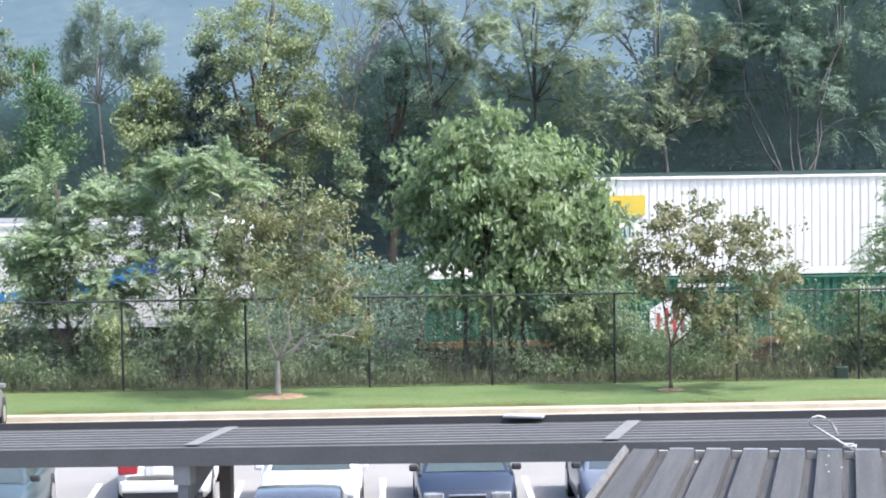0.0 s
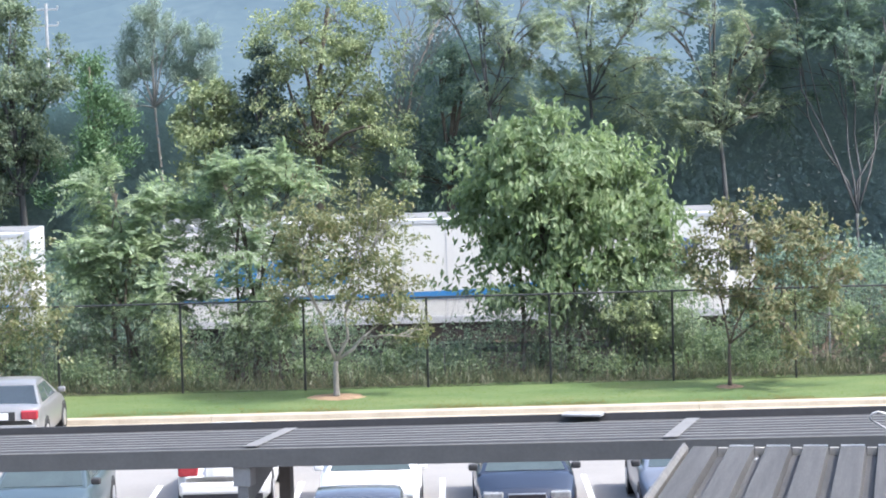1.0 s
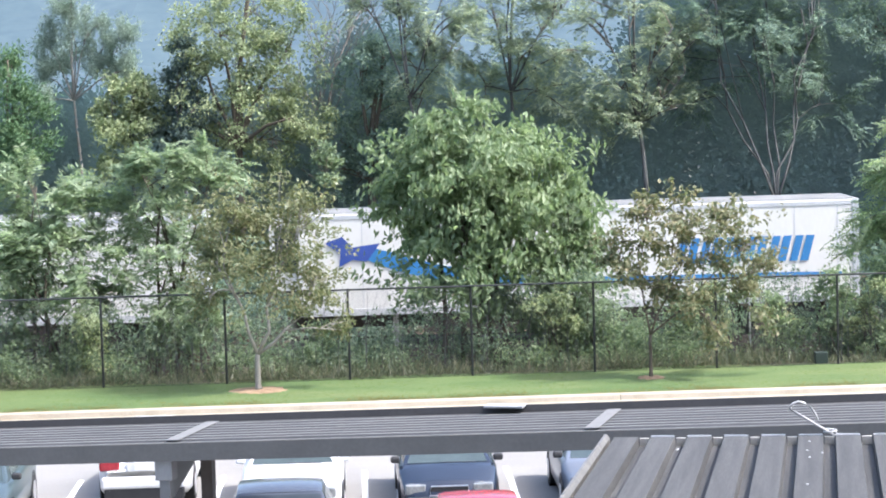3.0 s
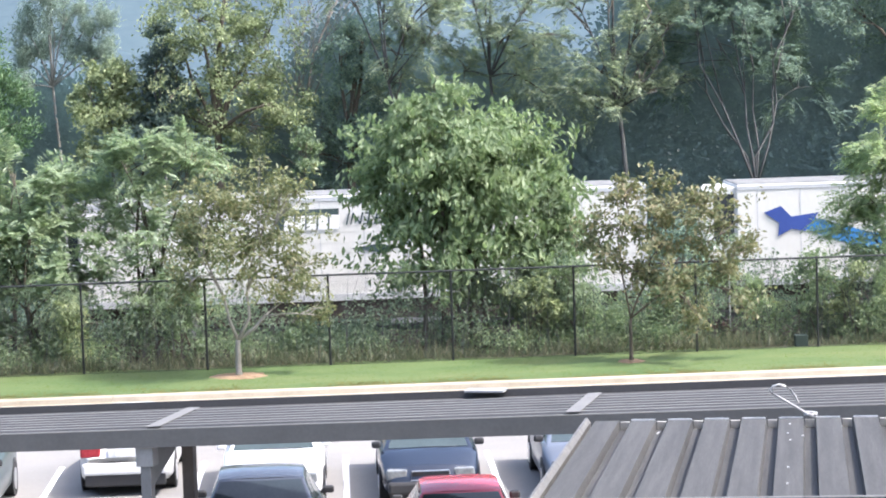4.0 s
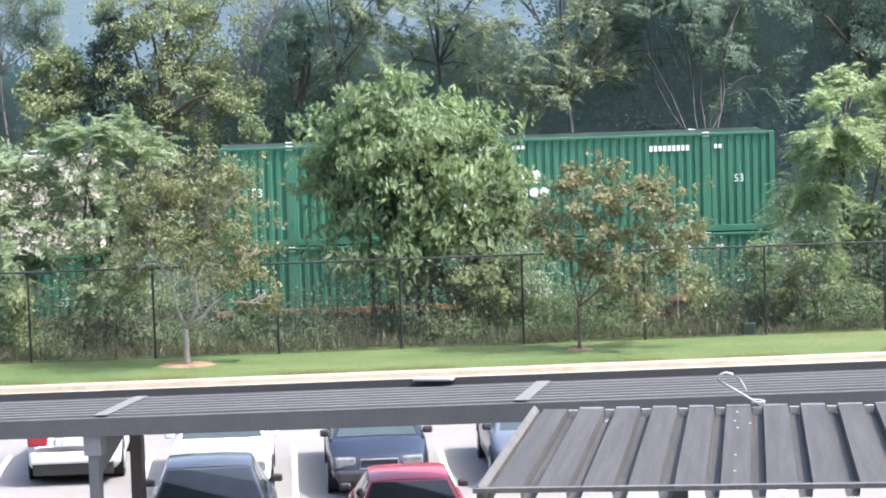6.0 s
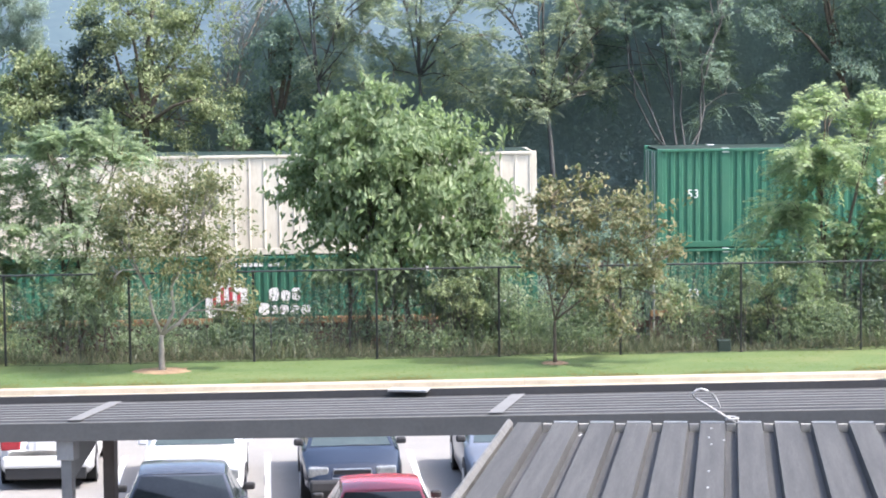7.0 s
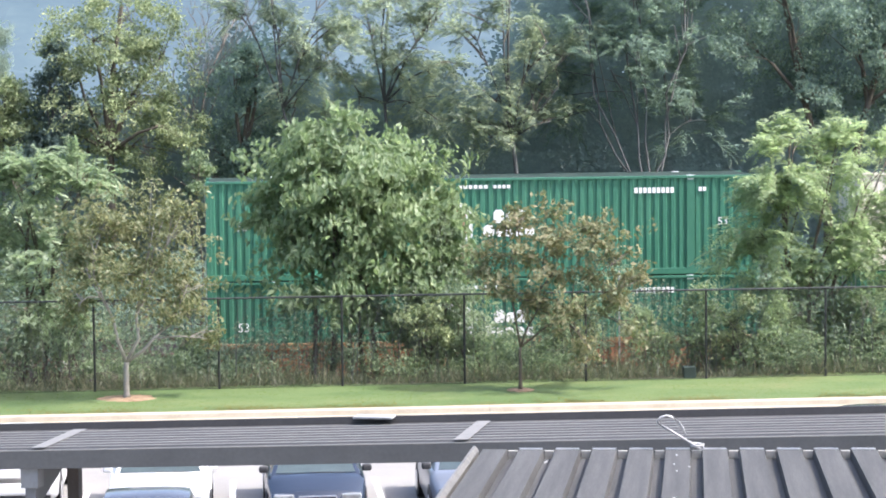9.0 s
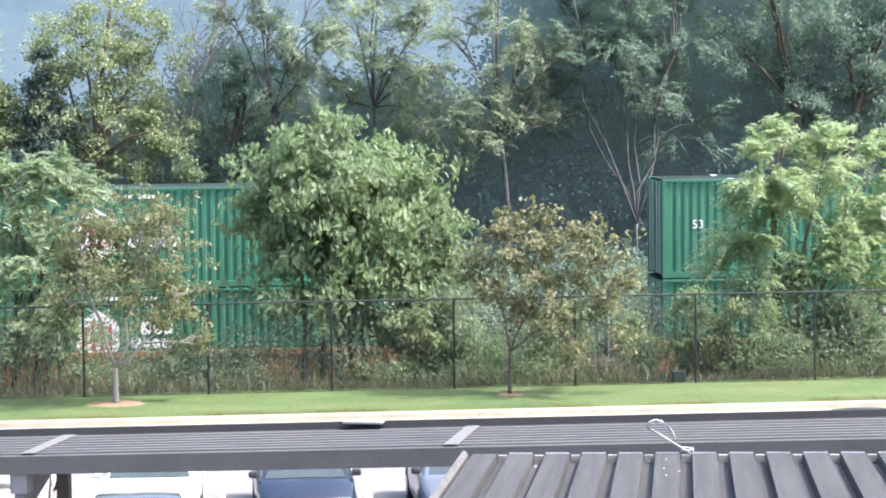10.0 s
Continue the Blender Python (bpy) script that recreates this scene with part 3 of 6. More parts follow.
SUMAC_L = [(-8.39, 4.92, 0.74, 0.47), (-8.05, 4.14, 1.19, 0.74), (-9.1, 3.51, 0.89, 0.74), (-7.78, 3.05, 1.19, 0.89), (-9.42, 2.48, 0.74, 0.59), (-7.06, 2.14, 1.19, 0.59), (-9.85, 3.27, 0.81, 0.62), (-8.72, 1.12, 0.74, 0.74)]
SUMAC_M = [(-5.56, 5.16, 0.7, 0.65), (-5.73, 4.32, 1.05, 0.9), (-6.35, 3.13, 1.05, 0.9), (-3.76, 5.29, 0.6, 0.5), (-4.85, 3.55, 0.9, 0.9), (-4.42, 2.65, 1.05, 0.9), (-5.19, 1.45, 0.9, 0.75), (-5.02, 5.32, 0.51, 0.36), (-4.14, 4.81, 0.66, 0.51)]
SUMAC_R = [(14.78, 5.99, 0.74, 0.59), (14.32, 5.24, 0.89, 0.74), (16.01, 5.37, 1.04, 0.74), (17.4, 5.35, 0.74, 0.74), (15.09, 4.33, 1.34, 0.89), (13.86, 3.59, 0.74, 0.59), (16.47, 3.85, 1.19, 0.89), (14.16, 2.52, 1.34, 0.74), (16.01, 2.49, 1.34, 0.89), (17.4, 2.92, 0.89, 1.04), (15.24, 1.29, 1.34, 0.59), (17.09, 1.25, 0.89, 0.74), (15.85, 0.59, 1.19, 0.52), (17.48, 0.48, 0.74, 0.59)]
CEDAR = [(-11.8, 8.26, 0.31, 0.46), (-11.63, 7.43, 0.66, 0.58), (-11.38, 6.65, 0.97, 0.66), (-11.09, 5.87, 1.2, 0.7), (-11.64, 5.11, 1.28, 0.77), (-12.64, 4.16, 1.28, 0.73)]
FAR_LEFT = [(-15.83, 9.66, 1.19, 1.09), (-14.6, 9.73, 0.83, 0.95), (-15.28, 8.27, 1.43, 1.09), (-14.09, 8.15, 0.79, 0.89), (-12.88, 8.87, 0.48, 0.44), (-13.22, 7.64, 0.75, 0.71), (-16.03, 6.51, 1.39, 1.19), (-14.34, 6.57, 1.19, 0.99), (-15.39, 4.91, 1.58, 1.19), (-13.89, 5.18, 0.99, 0.89), (-16.22, 3.84, 1.19, 1.09), (-17.66, 8.22, 1.19, 1.58), (-17.77, 5.26, 1.19, 1.58)]
PINE = [(-10.94, 9.08, 0.4, 0.97), (-10.01, 9.87, 0.49, 1.01), (-9.36, 9.25, 0.4, 0.91), (-8.68, 8.94, 0.49, 0.81), (-7.92, 8.72, 0.49, 0.77), (-11.12, 7.78, 0.53, 0.69), (-10.27, 8.06, 0.61, 0.61), (-9.06, 7.88, 0.69, 0.57), (-8.03, 7.86, 0.45, 0.53), (-10.81, 6.76, 0.49, 0.49), (-9.88, 11.07, 0.45, 0.81)]
OLIVE_TREE = [(-7.61, 7.21, 0.85, 0.54), (-8.32, 6.53, 0.58, 0.7), (-7.04, 6.66, 0.73, 0.77), (-7.84, 5.75, 1.01, 0.81), (-6.76, 5.69, 0.66, 0.77), (-7.97, 4.78, 0.89, 0.66)]
TALL_OLIVE = [(-2.09, 8.54, 0.97, 1.16), (-2.14, 6.04, 1.16, 1.16), (-5.8, 5.9, 0.97, 1.16), (-4.58, 9.15, 1.74, 1.16), (-3.6, 10.09, 1.35, 0.97), (-5.18, 8.2, 1.16, 0.97), (-3.64, 8.17, 1.55, 1.16), (-5.58, 7.05, 0.97, 1.16), (-2.89, 7.2, 1.16, 1.16), (-4.25, 6.45, 1.55, 1.16), (-4.85, 5.11, 1.35, 0.97), (-2.92, 5.28, 1.35, 1.16)]
SHADE_TREE = [(-5.77, 8.37, 0.46, 0.58), (-5.99, 7.32, 0.62, 0.81), (-5.52, 6.35, 0.81, 0.81), (-5.89, 5.45, 0.89, 0.73)]
DARK_OAK = [(0.21, 7.73, 1.19, 0.99), (1.01, 8.11, 0.99, 0.79), (0.58, 6.34, 1.58, 1.19), (-0.62, 5.17, 1.19, 1.19), (1.36, 5.15, 1.19, 1.39), (-1.03, 4.19, 0.79, 0.79), (0.15, 3.78, 1.39, 1.19)]
LOCUST_L = [(0.63, 9.85, 0.97, 0.78), (1.78, 9.26, 1.17, 0.78), (2.94, 9.05, 1.17, 0.97), (3.71, 8.27, 1.17, 0.97), (2.54, 7.7, 1.17, 0.97), (2.33, 6.54, 1.17, 0.97), (1.42, 10.81, 0.97, 0.78), (3.35, 10.59, 1.17, 0.78)]
LOCUST_M = [(5.0, 9.44, 1.39, 1.0), (5.78, 8.04, 1.19, 1.19), (6.79, 9.02, 1.19, 1.0), (4.57, 6.87, 1.39, 1.0), (6.56, 6.64, 1.39, 1.0), (5.61, 10.62, 1.39, 0.8), (7.59, 9.8, 1.19, 0.8), (7.47, 8.02, 0.9, 0.9)]
LOCUST_R = [(11.3, 7.2, 1.1, 0.9), (11.7, 8.3, 1.0, 0.8), (11.0, 6.0, 0.8, 0.6), (9.42, 9.75, 1.37, 0.78), (10.98, 8.75, 0.98, 0.78), (8.43, 8.98, 1.17, 0.78), (10.39, 7.98, 1.17, 0.78), (8.81, 7.03, 1.17, 0.98), (10.57, 6.41, 0.98, 0.98), (8.02, 6.06, 1.17, 0.98), (8.99, 5.46, 1.17, 0.78), (9.62, 10.91, 1.17, 0.78)]
WALNUT = [(12.36, 9.32, 1.37, 0.98), (14.32, 8.9, 1.57, 1.17), (16.28, 9.27, 1.37, 1.17), (13.33, 7.74, 1.57, 1.17), (15.3, 7.52, 1.57, 1.17), (12.34, 6.58, 1.17, 0.98), (16.28, 5.94, 1.57, 0.98), (14.32, 10.65, 1.76, 0.98), (12.17, 11.27, 1.57, 1.17), (16.29, 11.41, 1.76, 1.17)]
WALNUT_R = [(18.29, 8.71, 1.39, 1.19), (19.92, 9.09, 1.58, 1.39), (21.96, 8.47, 1.58, 1.58), (23.6, 9.05, 1.19, 1.58), (20.73, 6.88, 1.58, 1.19), (22.99, 6.45, 1.39, 1.19), (24.84, 7.43, 1.58, 1.78), (21.96, 9.87, 1.78, 0.99), (19.32, 11.29, 1.78, 1.19), (24.42, 11.05, 1.78, 1.19)]

tree("young_oak", "young olive-brown tree with a pale forked trunk on the lawn", YOUNG_OAK, 60.3, (-2.54, 60.3, 0.07), 0.068, PALE_BARK, LEAF_OAK, 11,
     size=0.12, per_area=46, count=12, spread=0.13, wild=0.42, aspect=0.5, twigs=7, shell=0.25, fork=0.98, boughs=3)
tree("brown_leaf_tree", "young tree with purplish brown-green leaves on the lawn", BROWN_TREE, 60.3, (6.97, 60.3, 0.08), 0.042, BARK, LEAF_BROWN, 12,
     size=0.14, per_area=27, count=11, spread=0.12, wild=0.45, aspect=0.55, twigs=7, shell=0.25, fork=1.15, boughs=3)
tree("young_oak", "young tree with olive leaves and pale limbs at the lawn's edge", EDGE_TREE, 60.0, (-12.3, 60.0, 0.08), 0.06, PALE_BARK, LEAF_OAK, 13,
     size=0.11, per_area=24, count=13, spread=0.12, wild=0.36, aspect=0.5, twigs=7, shell=0.25, fork=0.95, boughs=3)
tree("broad_leaf_tree", "bushy round tree with large bright green leaves behind the fence", BIG_LEAF, 65.6, (3.0, 65.6, -0.25), 0.07, BARK, LEAF_BIG, 14,
     size=0.24, per_area=29, count=10, spread=0.20, wild=0.52, stems=5, aspect=0.44, twigs=3, shell=0.5, droop=1.5, up=0.25)
tree("feathery_tree", "tree with feathery light green compound leaves behind the fence", SUMAC_L, 65.6, (-8.2, 65.6, -0.25), 0.07, BARK, LEAF_SUMAC, 15, "frond",
     size=1.0, per_area=10, count=4, stems=3, shell=0.3)
tree("feathery_tree", "tree with feathery grey-green compound leaves behind the fence", SUMAC_M, 66.2, (-5.0, 66.2, -0.3), 0.06, BARK, LEAF_SUMAC, 46, "frond",
     size=0.9, per_area=10, count=3, stems=3, shell=0.3)
tree("feathery_tree", "tree with bright yellow-green feathery leaves behind the fence", SUMAC_R, 65.6, (15.2, 65.6, -0.25), 0.08, BARK, LEAF_BRIGHT, 17, "frond",
     size=0.8, per_area=11, count=4, stems=3, shell=0.3)

SAPLINGS = "saplings behind the fence"
GREY_BUSH = [(5.55, 3.5, 0.5, 0.8), (5.75, 2.7, 0.6, 0.8), (5.3, 2.0, 0.7, 0.6), (6.0, 1.5, 0.6, 0.6), (5.2, 1.1, 0.6, 0.5)]
tree("bush", "tall soft grey-green bush beside the broad-leaf tree", GREY_BUSH, 64.8, (5.5, 64.8, -0.15), 0.035, BARK, LEAF_SUMAC, 18, size=0.085, per_area=46, count=13, spread=0.13, wild=0.4, stems=3, aspect=0.4, shell=0.3, droop=0.8, thin=0.008, category="bush")


def sapling(x, y, height, width, leaf, label, seed):
    rng = random.Random(seed)
    z = profile(y)
    lobes = []
    for k in range(6):
        a = 0.35 + 0.65 * k / 5
        lobes.append((x + rng.uniform(-0.6, 0.6) * width * (1.15 - a * 0.7), z + height * a, width * rng.uniform(0.22, 0.4), height * rng.uniform(0.10, 0.16)))
    tree("sapling", label, lobes, y, (x, y, z), 0.022, BARK, leaf, seed, size=0.12, per_area=34, count=13, spread=0.12, twigs=4, shell=0.3, wild=0.4,
         stems=2, group=SAPLINGS, thin=0.007, low=0.3)


for k, (x, y, height, width) in enumerate(((-11.2, 64.2, 1.9, 1.2), (-6.8, 63.6, 1.7, 0.9), (-4.0, 63.8, 1.9, 1.1), (-1.0, 65.2, 1.3, 0.8), (4.9, 63.7, 1.9, 1.0), (6.1, 64.1, 2.0, 1.1),
                                           (8.3, 63.8, 1.9, 1.1), (9.3, 65.0, 2.1, 1.2), (10.6, 64.2, 1.9, 1.3), (11.9, 63.9, 2.3, 1.3), (13.0, 63.7, 1.8, 1.2), (14.2, 64.0, 2.0, 1.3), (16.6, 63.8, 1.9, 1.3), (18.3, 64.0, 2.2, 1.4))):
    sapling(x, y, height, width, (SHRUB, LEAF_OLIVE, LEAF_BRIGHT if x > 7 else LEAF_SUMAC)[k % 3], ("thin leafy green sapling among weeds behind the fence", "thin olive sapling among weeds behind the fence", "pale grey-green sapling among weeds behind the fence")[k % 3], 60 + k)

# ---- the woods across the railway ----
WOODS = "trees across the railway"
tree("cedar_tree", "dense dark green cedar across the railway", CEDAR, 86.0, (-11.6, 86.0, 0.4), 0.14, BARK, LEAF_CEDAR, 21, size=0.20, per_area=13, count=34, spread=0.25, aspect=0.3, droop=-0.6, group=WOODS, shell=0.4)
tree("woodland_tree", "dense dark green tree at the wood's edge across the railway", FAR_LEFT, 88.0, (-14.6, 88.0, 0.5), 0.16, GREY_BARK, LEAF_MIXED, 22, size=0.135, per_area=22, count=26, spread=0.18, wild=0.32, group=WOODS)
tree("pine_tree", "thin sparse pine with grey-green needles across the railway", PINE, 90.0, (-9.9, 90.0, 0.6), 0.085, PALE_BARK, LEAF_PINE, 23, "needle", size=0.28, per_area=15, count=44, spread=0.15, group=WOODS, shell=0.2, twigs=6)
tree("woodland_tree", "round-topped olive green tree across the railway", OLIVE_TREE, 86.0, (-7.6, 86.0, 0.4), 0.09, GREY_BARK, LEAF_OLIVE, 24, size=0.15, per_area=24, count=24, shell=0.4, spread=0.18, group=WOODS)
tree("woodland_tree", "narrow tree with shade-coloured leaves beside a pale olive one", SHADE_TREE, 85.6, (-5.9, 85.6, 0.4), 0.09, GREY_BARK, LEAF_SHADE, 34, size=0.15, per_area=22, count=26, spread=0.18, group=WOODS)
tree("woodland_tree", "tall tree with pale olive leaves across the railway", TALL_OLIVE, 86.5, (-4.2, 86.5, 0.4), 0.2, BARK, LEAF_OLIVE, 25, size=0.13, per_area=14, count=22, spread=0.18, group=WOODS)
tree("woodland_tree", "dense dark green tree across the railway", DARK_OAK, 88.0, (0.3, 88.0, 0.5), 0.2, BARK, LEAF_DARK, 26, size=0.135, per_area=13, count=24, spread=0.18, wild=0.32, group=WOODS)
tree("locust_tree", "airy tree with grey-green leaves across the railway", LOCUST_L, 86.5, (2.4, 86.5, 0.4), 0.09, GREY_BARK, LEAF_LOCUST, 27, "frond", size=0.62, per_area=8, count=4, group=WOODS, shell=0.25, thin=0.025, wild=0.42)
tree("locust_tree", "airy tree with grey-green leaves across the railway", LOCUST_M, 88.5, (5.6, 88.5, 0.5), 0.10, GREY_BARK, LEAF_LOCUST, 28, "frond", size=0.62, per_area=8, count=4, group=WOODS, shell=0.25, thin=0.025, wild=0.42)
tree("locust_tree", "airy tree with a tall thin pale trunk across the railway", LOCUST_R, 86.0, (9.8, 85.6, 0.4), 0.11, GREY_BARK, LEAF_LOCUST, 29, "frond", size=0.62, per_area=8, count=4, group=WOODS, shell=0.25, thin=0.025, wild=0.42)
tree("woodland_tree", "large dark tree with pale forked limbs across the railway", WALNUT, 87.4, (14.3, 85.4, 0.4), 0.068, GREY_BARK, LEAF_DARK, 30, "frond", size=0.62, per_area=9, count=4, wild=0.36, fork=2.6, boughs=6, group=WOODS, thin=0.03)
tree("woodland_tree", "large dark green tree across the railway", WALNUT_R, 88.0, (21.5, 88.0, 0.5), 0.2, BARK, LEAF_DARK, 31, size=0.135, per_area=13, count=24, spread=0.18, stems=2, group=WOODS)


EDGE_SAPLING = [(-1.0, 5.0, 0.2, 0.2), (-1.2, 4.7, 0.2, 0.16), (-0.8, 4.6, 0.2, 0.15), (-1.0, 4.1, 0.3, 0.25)]
tree("sapling", "thin pale olive sapling at the wood's edge across the railway", EDGE_SAPLING, 82.5, (-1.0, 82.5, 0.2), 0.03, BARK, SHRUB, 33, size=0.16, per_area=30, count=9, spread=0.16, group=WOODS, wild=0.4, shell=0.3)


def dead_tree():
    thing = tagged(new("dead_tree"), "bare dead tree with thin grey branches across the railway", "tree", WOODS)
    thing.location = (-1.31, 89.8, 0.5)
    rng = random.Random(4)
    v, f = [], []

    def grow(p, d, r, length, level):
        pts, rad = [p], [r]
        for i in range(4):
            d = (d + Vector((rng.gauss(0, 0.12), rng.gauss(0, 0.12), 0.05))).normalized()
            p = p + d * length / 4
            pts.append(p)
            rad.append(r * (1 - 0.16 * (i + 1)))
            if level < 4:
                for s in range(1 if level == 0 else rng.choice((1, 1, 2))):
                    side = Vector((rng.uniform(-1, 1), rng.uniform(-0.6, 0.6), rng.uniform(0.3, 0.9)))
                    grow(p, (d * 0.7 + side * 0.75).normalized(), max(0.012, rad[-1] * 0.55), length * rng.uniform(0.4, 0.6), level + 1)
        if level == 0:
            put("trunk", *tube(pts, rad, 7), DEAD_WOOD, thing, smooth=True)
        else:
            tube(pts, rad, 5, v, f)

    grow(Vector((0, 0, 0)), Vector((-0.03, 0, 1)), 0.075, 9.6, 0)
    for start, end in (((-0.1, 0, 4.6), (-2.7, -0.9, 6.9)), ((-0.05, 0, 3.1), (-3.3, -0.9, 5.3)), ((0, 0, 5.6), (-1.9, -0.5, 8.4))):
        a, b = Vector(start), Vector(end)
        pts = [a.lerp(b, k / 6) + Vector((rng.gauss(0, 0.05), rng.gauss(0, 0.05), 0.25 * math.sin(math.pi * k / 6))) for k in range(7)]
        put("bough", *tube(pts, [0.034 - 0.004 * k for k in range(7)], 6), DEAD_WOOD, thing, smooth=True)
        for k in range(2, 7):
            for side in (-1, 1):
                grow(pts[k], ((b - a).normalized() * 0.7 + Vector((rng.uniform(-0.3, 0.3), rng.uniform(-0.3, 0.3), side * rng.uniform(0.3, 0.8)))).normalized(), 0.018, rng.uniform(0.6, 1.3), 3)
    put("branchwork", v, f, DEAD_WOOD, thing)["kind"] = "stuff"


dead_tree()


def upright_leaves(rng, c, count, size, spread):
    """Hanging leaves of a woodland wall, upright, turned off the sun to keep it shaded."""
    n = len(c) * count
    p = np.repeat(c, count, axis=0) + rng.normal(size=(n, 3)) * spread
    along = unit(rng.normal(size=(n, 3)) * np.array([1, 0.4, 0.6]) + np.array([0, 0, -0.6]))
    # blades face away from the sun, so the wall stays in even shade
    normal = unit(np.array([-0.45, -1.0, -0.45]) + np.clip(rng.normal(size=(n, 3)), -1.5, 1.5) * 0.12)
    along = unit(along - normal * np.sum(along * normal, axis=1, keepdims=True))
    ln = size * rng.uniform(0.6, 1.3, n)
    return blades(p, along, normal, ln, ln * 0.7, 0.0)


def brush():
    """Undergrowth along the fence and the dark thicket behind the railway."""
    rng = np.random.default_rng(41)
    # dry grass and weeds behind the fence
    n = 15000
    x = rng.uniform(-15, 22, n)
    y = 62.25 + rng.uniform(0, 1, n) ** 1.3 * 3.2
    patch = 0.75 + 0.35 * np.sin(x * 1.1 + 0.5) * np.sin(x * 0.37 + y) + 0.15 * rng.normal(size=n)
    h = np.clip(rng.uniform(0.15, 0.72, n) * patch, 0.10, 1.2)
    z = np.array([profile(v) for v in y])
    al = unit(rng.normal(size=(n, 3)) * 0.55 + np.array([0, 0, 1.0]))
    p = np.stack([x, y, z], 1) + al * h[:, None] * 0.5
    tagged(leaf_mesh("tall_weeds", [blades(p, al, rng.normal(size=(n, 3)), h, 0.018 + 0.02 * rng.uniform(0, 1, n), 0.0)], WEEDS), "tall dry weeds and grass along the fence", "weeds", kind="stuff")
    # low leafy shrubs among them
    n = 4200
    x = rng.uniform(-15, 22, n)
    y = rng.uniform(62.6, 67.0, n)
    bushy = np.sin(x * 0.83 + 2) + 0.8 * np.sin(x * 1.9 + y) + 0.6 * np.sin(x * 0.37 + 1) - 2.2 * np.exp(-((x - 0.4) / 2.4) ** 2) - 0.5
    keep = bushy > rng.uniform(-1.7, 0.9, n)
    x, y, n = x[keep], y[keep], int(keep.sum())
    top = 0.7 + 0.55 * np.clip(bushy[keep], 0, 2)
    c = np.stack([x, y, np.array([profile(v) for v in y]) + rng.uniform(0.1, 1, n) * top], 1)
    tagged(leaf_mesh("undergrowth", [crown_leaves(rng, c, unit(c - np.array([3.0, 66.0, -3.0])), 34, 0.10, 0.24)], SHRUB), "tangled leafy green undergrowth behind the fence", "shrubs", kind="stuff")
    # taller thin scrub between the saplings
    n = 2600
    x = rng.uniform(-14, 20, n)
    y = rng.uniform(63.5, 68.0, n)
    reach = 1.9 + 0.8 * np.sin(x * 1.37 + 0.4) + 0.5 * np.sin(x * 3.1 + y) + 0.4 * np.sin(x * 0.61) - 1.7 * np.exp(-((x - 0.5) / 1.5) ** 2)
    c = np.stack([x, y, np.array([profile(v) for v in y]) + 0.3 + rng.uniform(0, 1, n) ** 0.8 * np.clip(reach, 0.4, 3.0)], 1)
    tagged(leaf_mesh("scrub", [crown_leaves(rng, c, unit(c - np.array([3.0, 66.0, -3.0])), 15, 0.105, 0.17, droop=0.9)], SCRUB), "thin leafy scrub between the fence and the railway", "shrubs", kind="stuff")
    n = 420
    x = rng.uniform(-14, 20, n)
    y = rng.uniform(62.8, 67.5, n)
    v, f = [], []
    for a, b in zip(x, y):
        z, h = profile(b), rng.uniform(0.9, 2.6)
        lean = rng.normal() * 0.12
        tube([(a, b, z - 0.05), (a + lean * 0.4, b, z + h * 0.5), (a + lean * h, b, z + h)], [0.011, 0.008, 0.004], 4, v, f)
    tagged(put("scrub_stems", v, f, GREY_BARK), "thin grey upright stems of the scrub", "stems", kind="stuff")
    # the thicket that closes the view behind the trains, low on one hand and tall on the other
    n = 11000
    x = rng.uniform(-26, 36, n)
    y = rng.uniform(90, 98, n)
    tall = np.clip((x - 9.5) / 2.5, 0, 1) + 0.34 * np.exp(-((x - 0.2) / 1.9) ** 2) + 0.28 * np.exp(-((x - 6.5) / 3.2) ** 2)
    top = 5.6 + 0.5 * np.sin(x * 0.45 + 1) + 0.5 * np.sin(x * 1.1) + 5.6 * tall
    c = np.stack([x, y, 0.5 + rng.uniform(0, 1, n) * top], 1)
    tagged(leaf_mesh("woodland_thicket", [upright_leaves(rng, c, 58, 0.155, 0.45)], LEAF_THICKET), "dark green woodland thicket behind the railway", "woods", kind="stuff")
    # a leaf layer above the view, added to shade the thicket
    n = 2200
    x = rng.uniform(13, 48, n)
    y = rng.uniform(92.5, 106, n)
    c = np.stack([x, y, 14.2 + rng.uniform(0, 1, n) * 2.6 + 0.8 * np.sin(x * 0.7)], 1)
    tagged(leaf_mesh("unseen_shade_canopy", [crown_leaves(rng, c, unit(c - np.array([20.0, 95.0, 5.0])), 16, 0.3, 0.5)], LEAF_DARK), "unseen leaf layer added above the woods to shade the thicket", "woods", kind="stuff")
    n = 4200
    x = rng.uniform(-20, 30, n)
    y = rng.uniform(79.5, 85.5, n)
    top = 0.8 + 0.7 * np.sin(x * 0.6) ** 2
    c = np.stack([x, y, np.array([profile(v) for v in y]) + rng.uniform(0, 1, n) * top], 1)
    tagged(leaf_mesh("woodland_shrubs", [crown_leaves(rng, c, unit(c - np.array([5.0, 86.0, -3.0])), 18, 0.17, 0.3)], LEAF_DARK), "dark green shrubs at the foot of the woods", "shrubs", kind="stuff")


brush()


# ---- covered walkway ----
COVER = surface("cover_plate_sheet", [(0.20, 0.20, 0.198), (0.28, 0.28, 0.275)], 0.6, 0.1, 4, 30, 0.05)
CAPITAL = surface("post_head_sheet", [(0.16, 0.165, 0.17), (0.22, 0.225, 0.23)], 0.55, 0.2, 4, 30, 0.03)

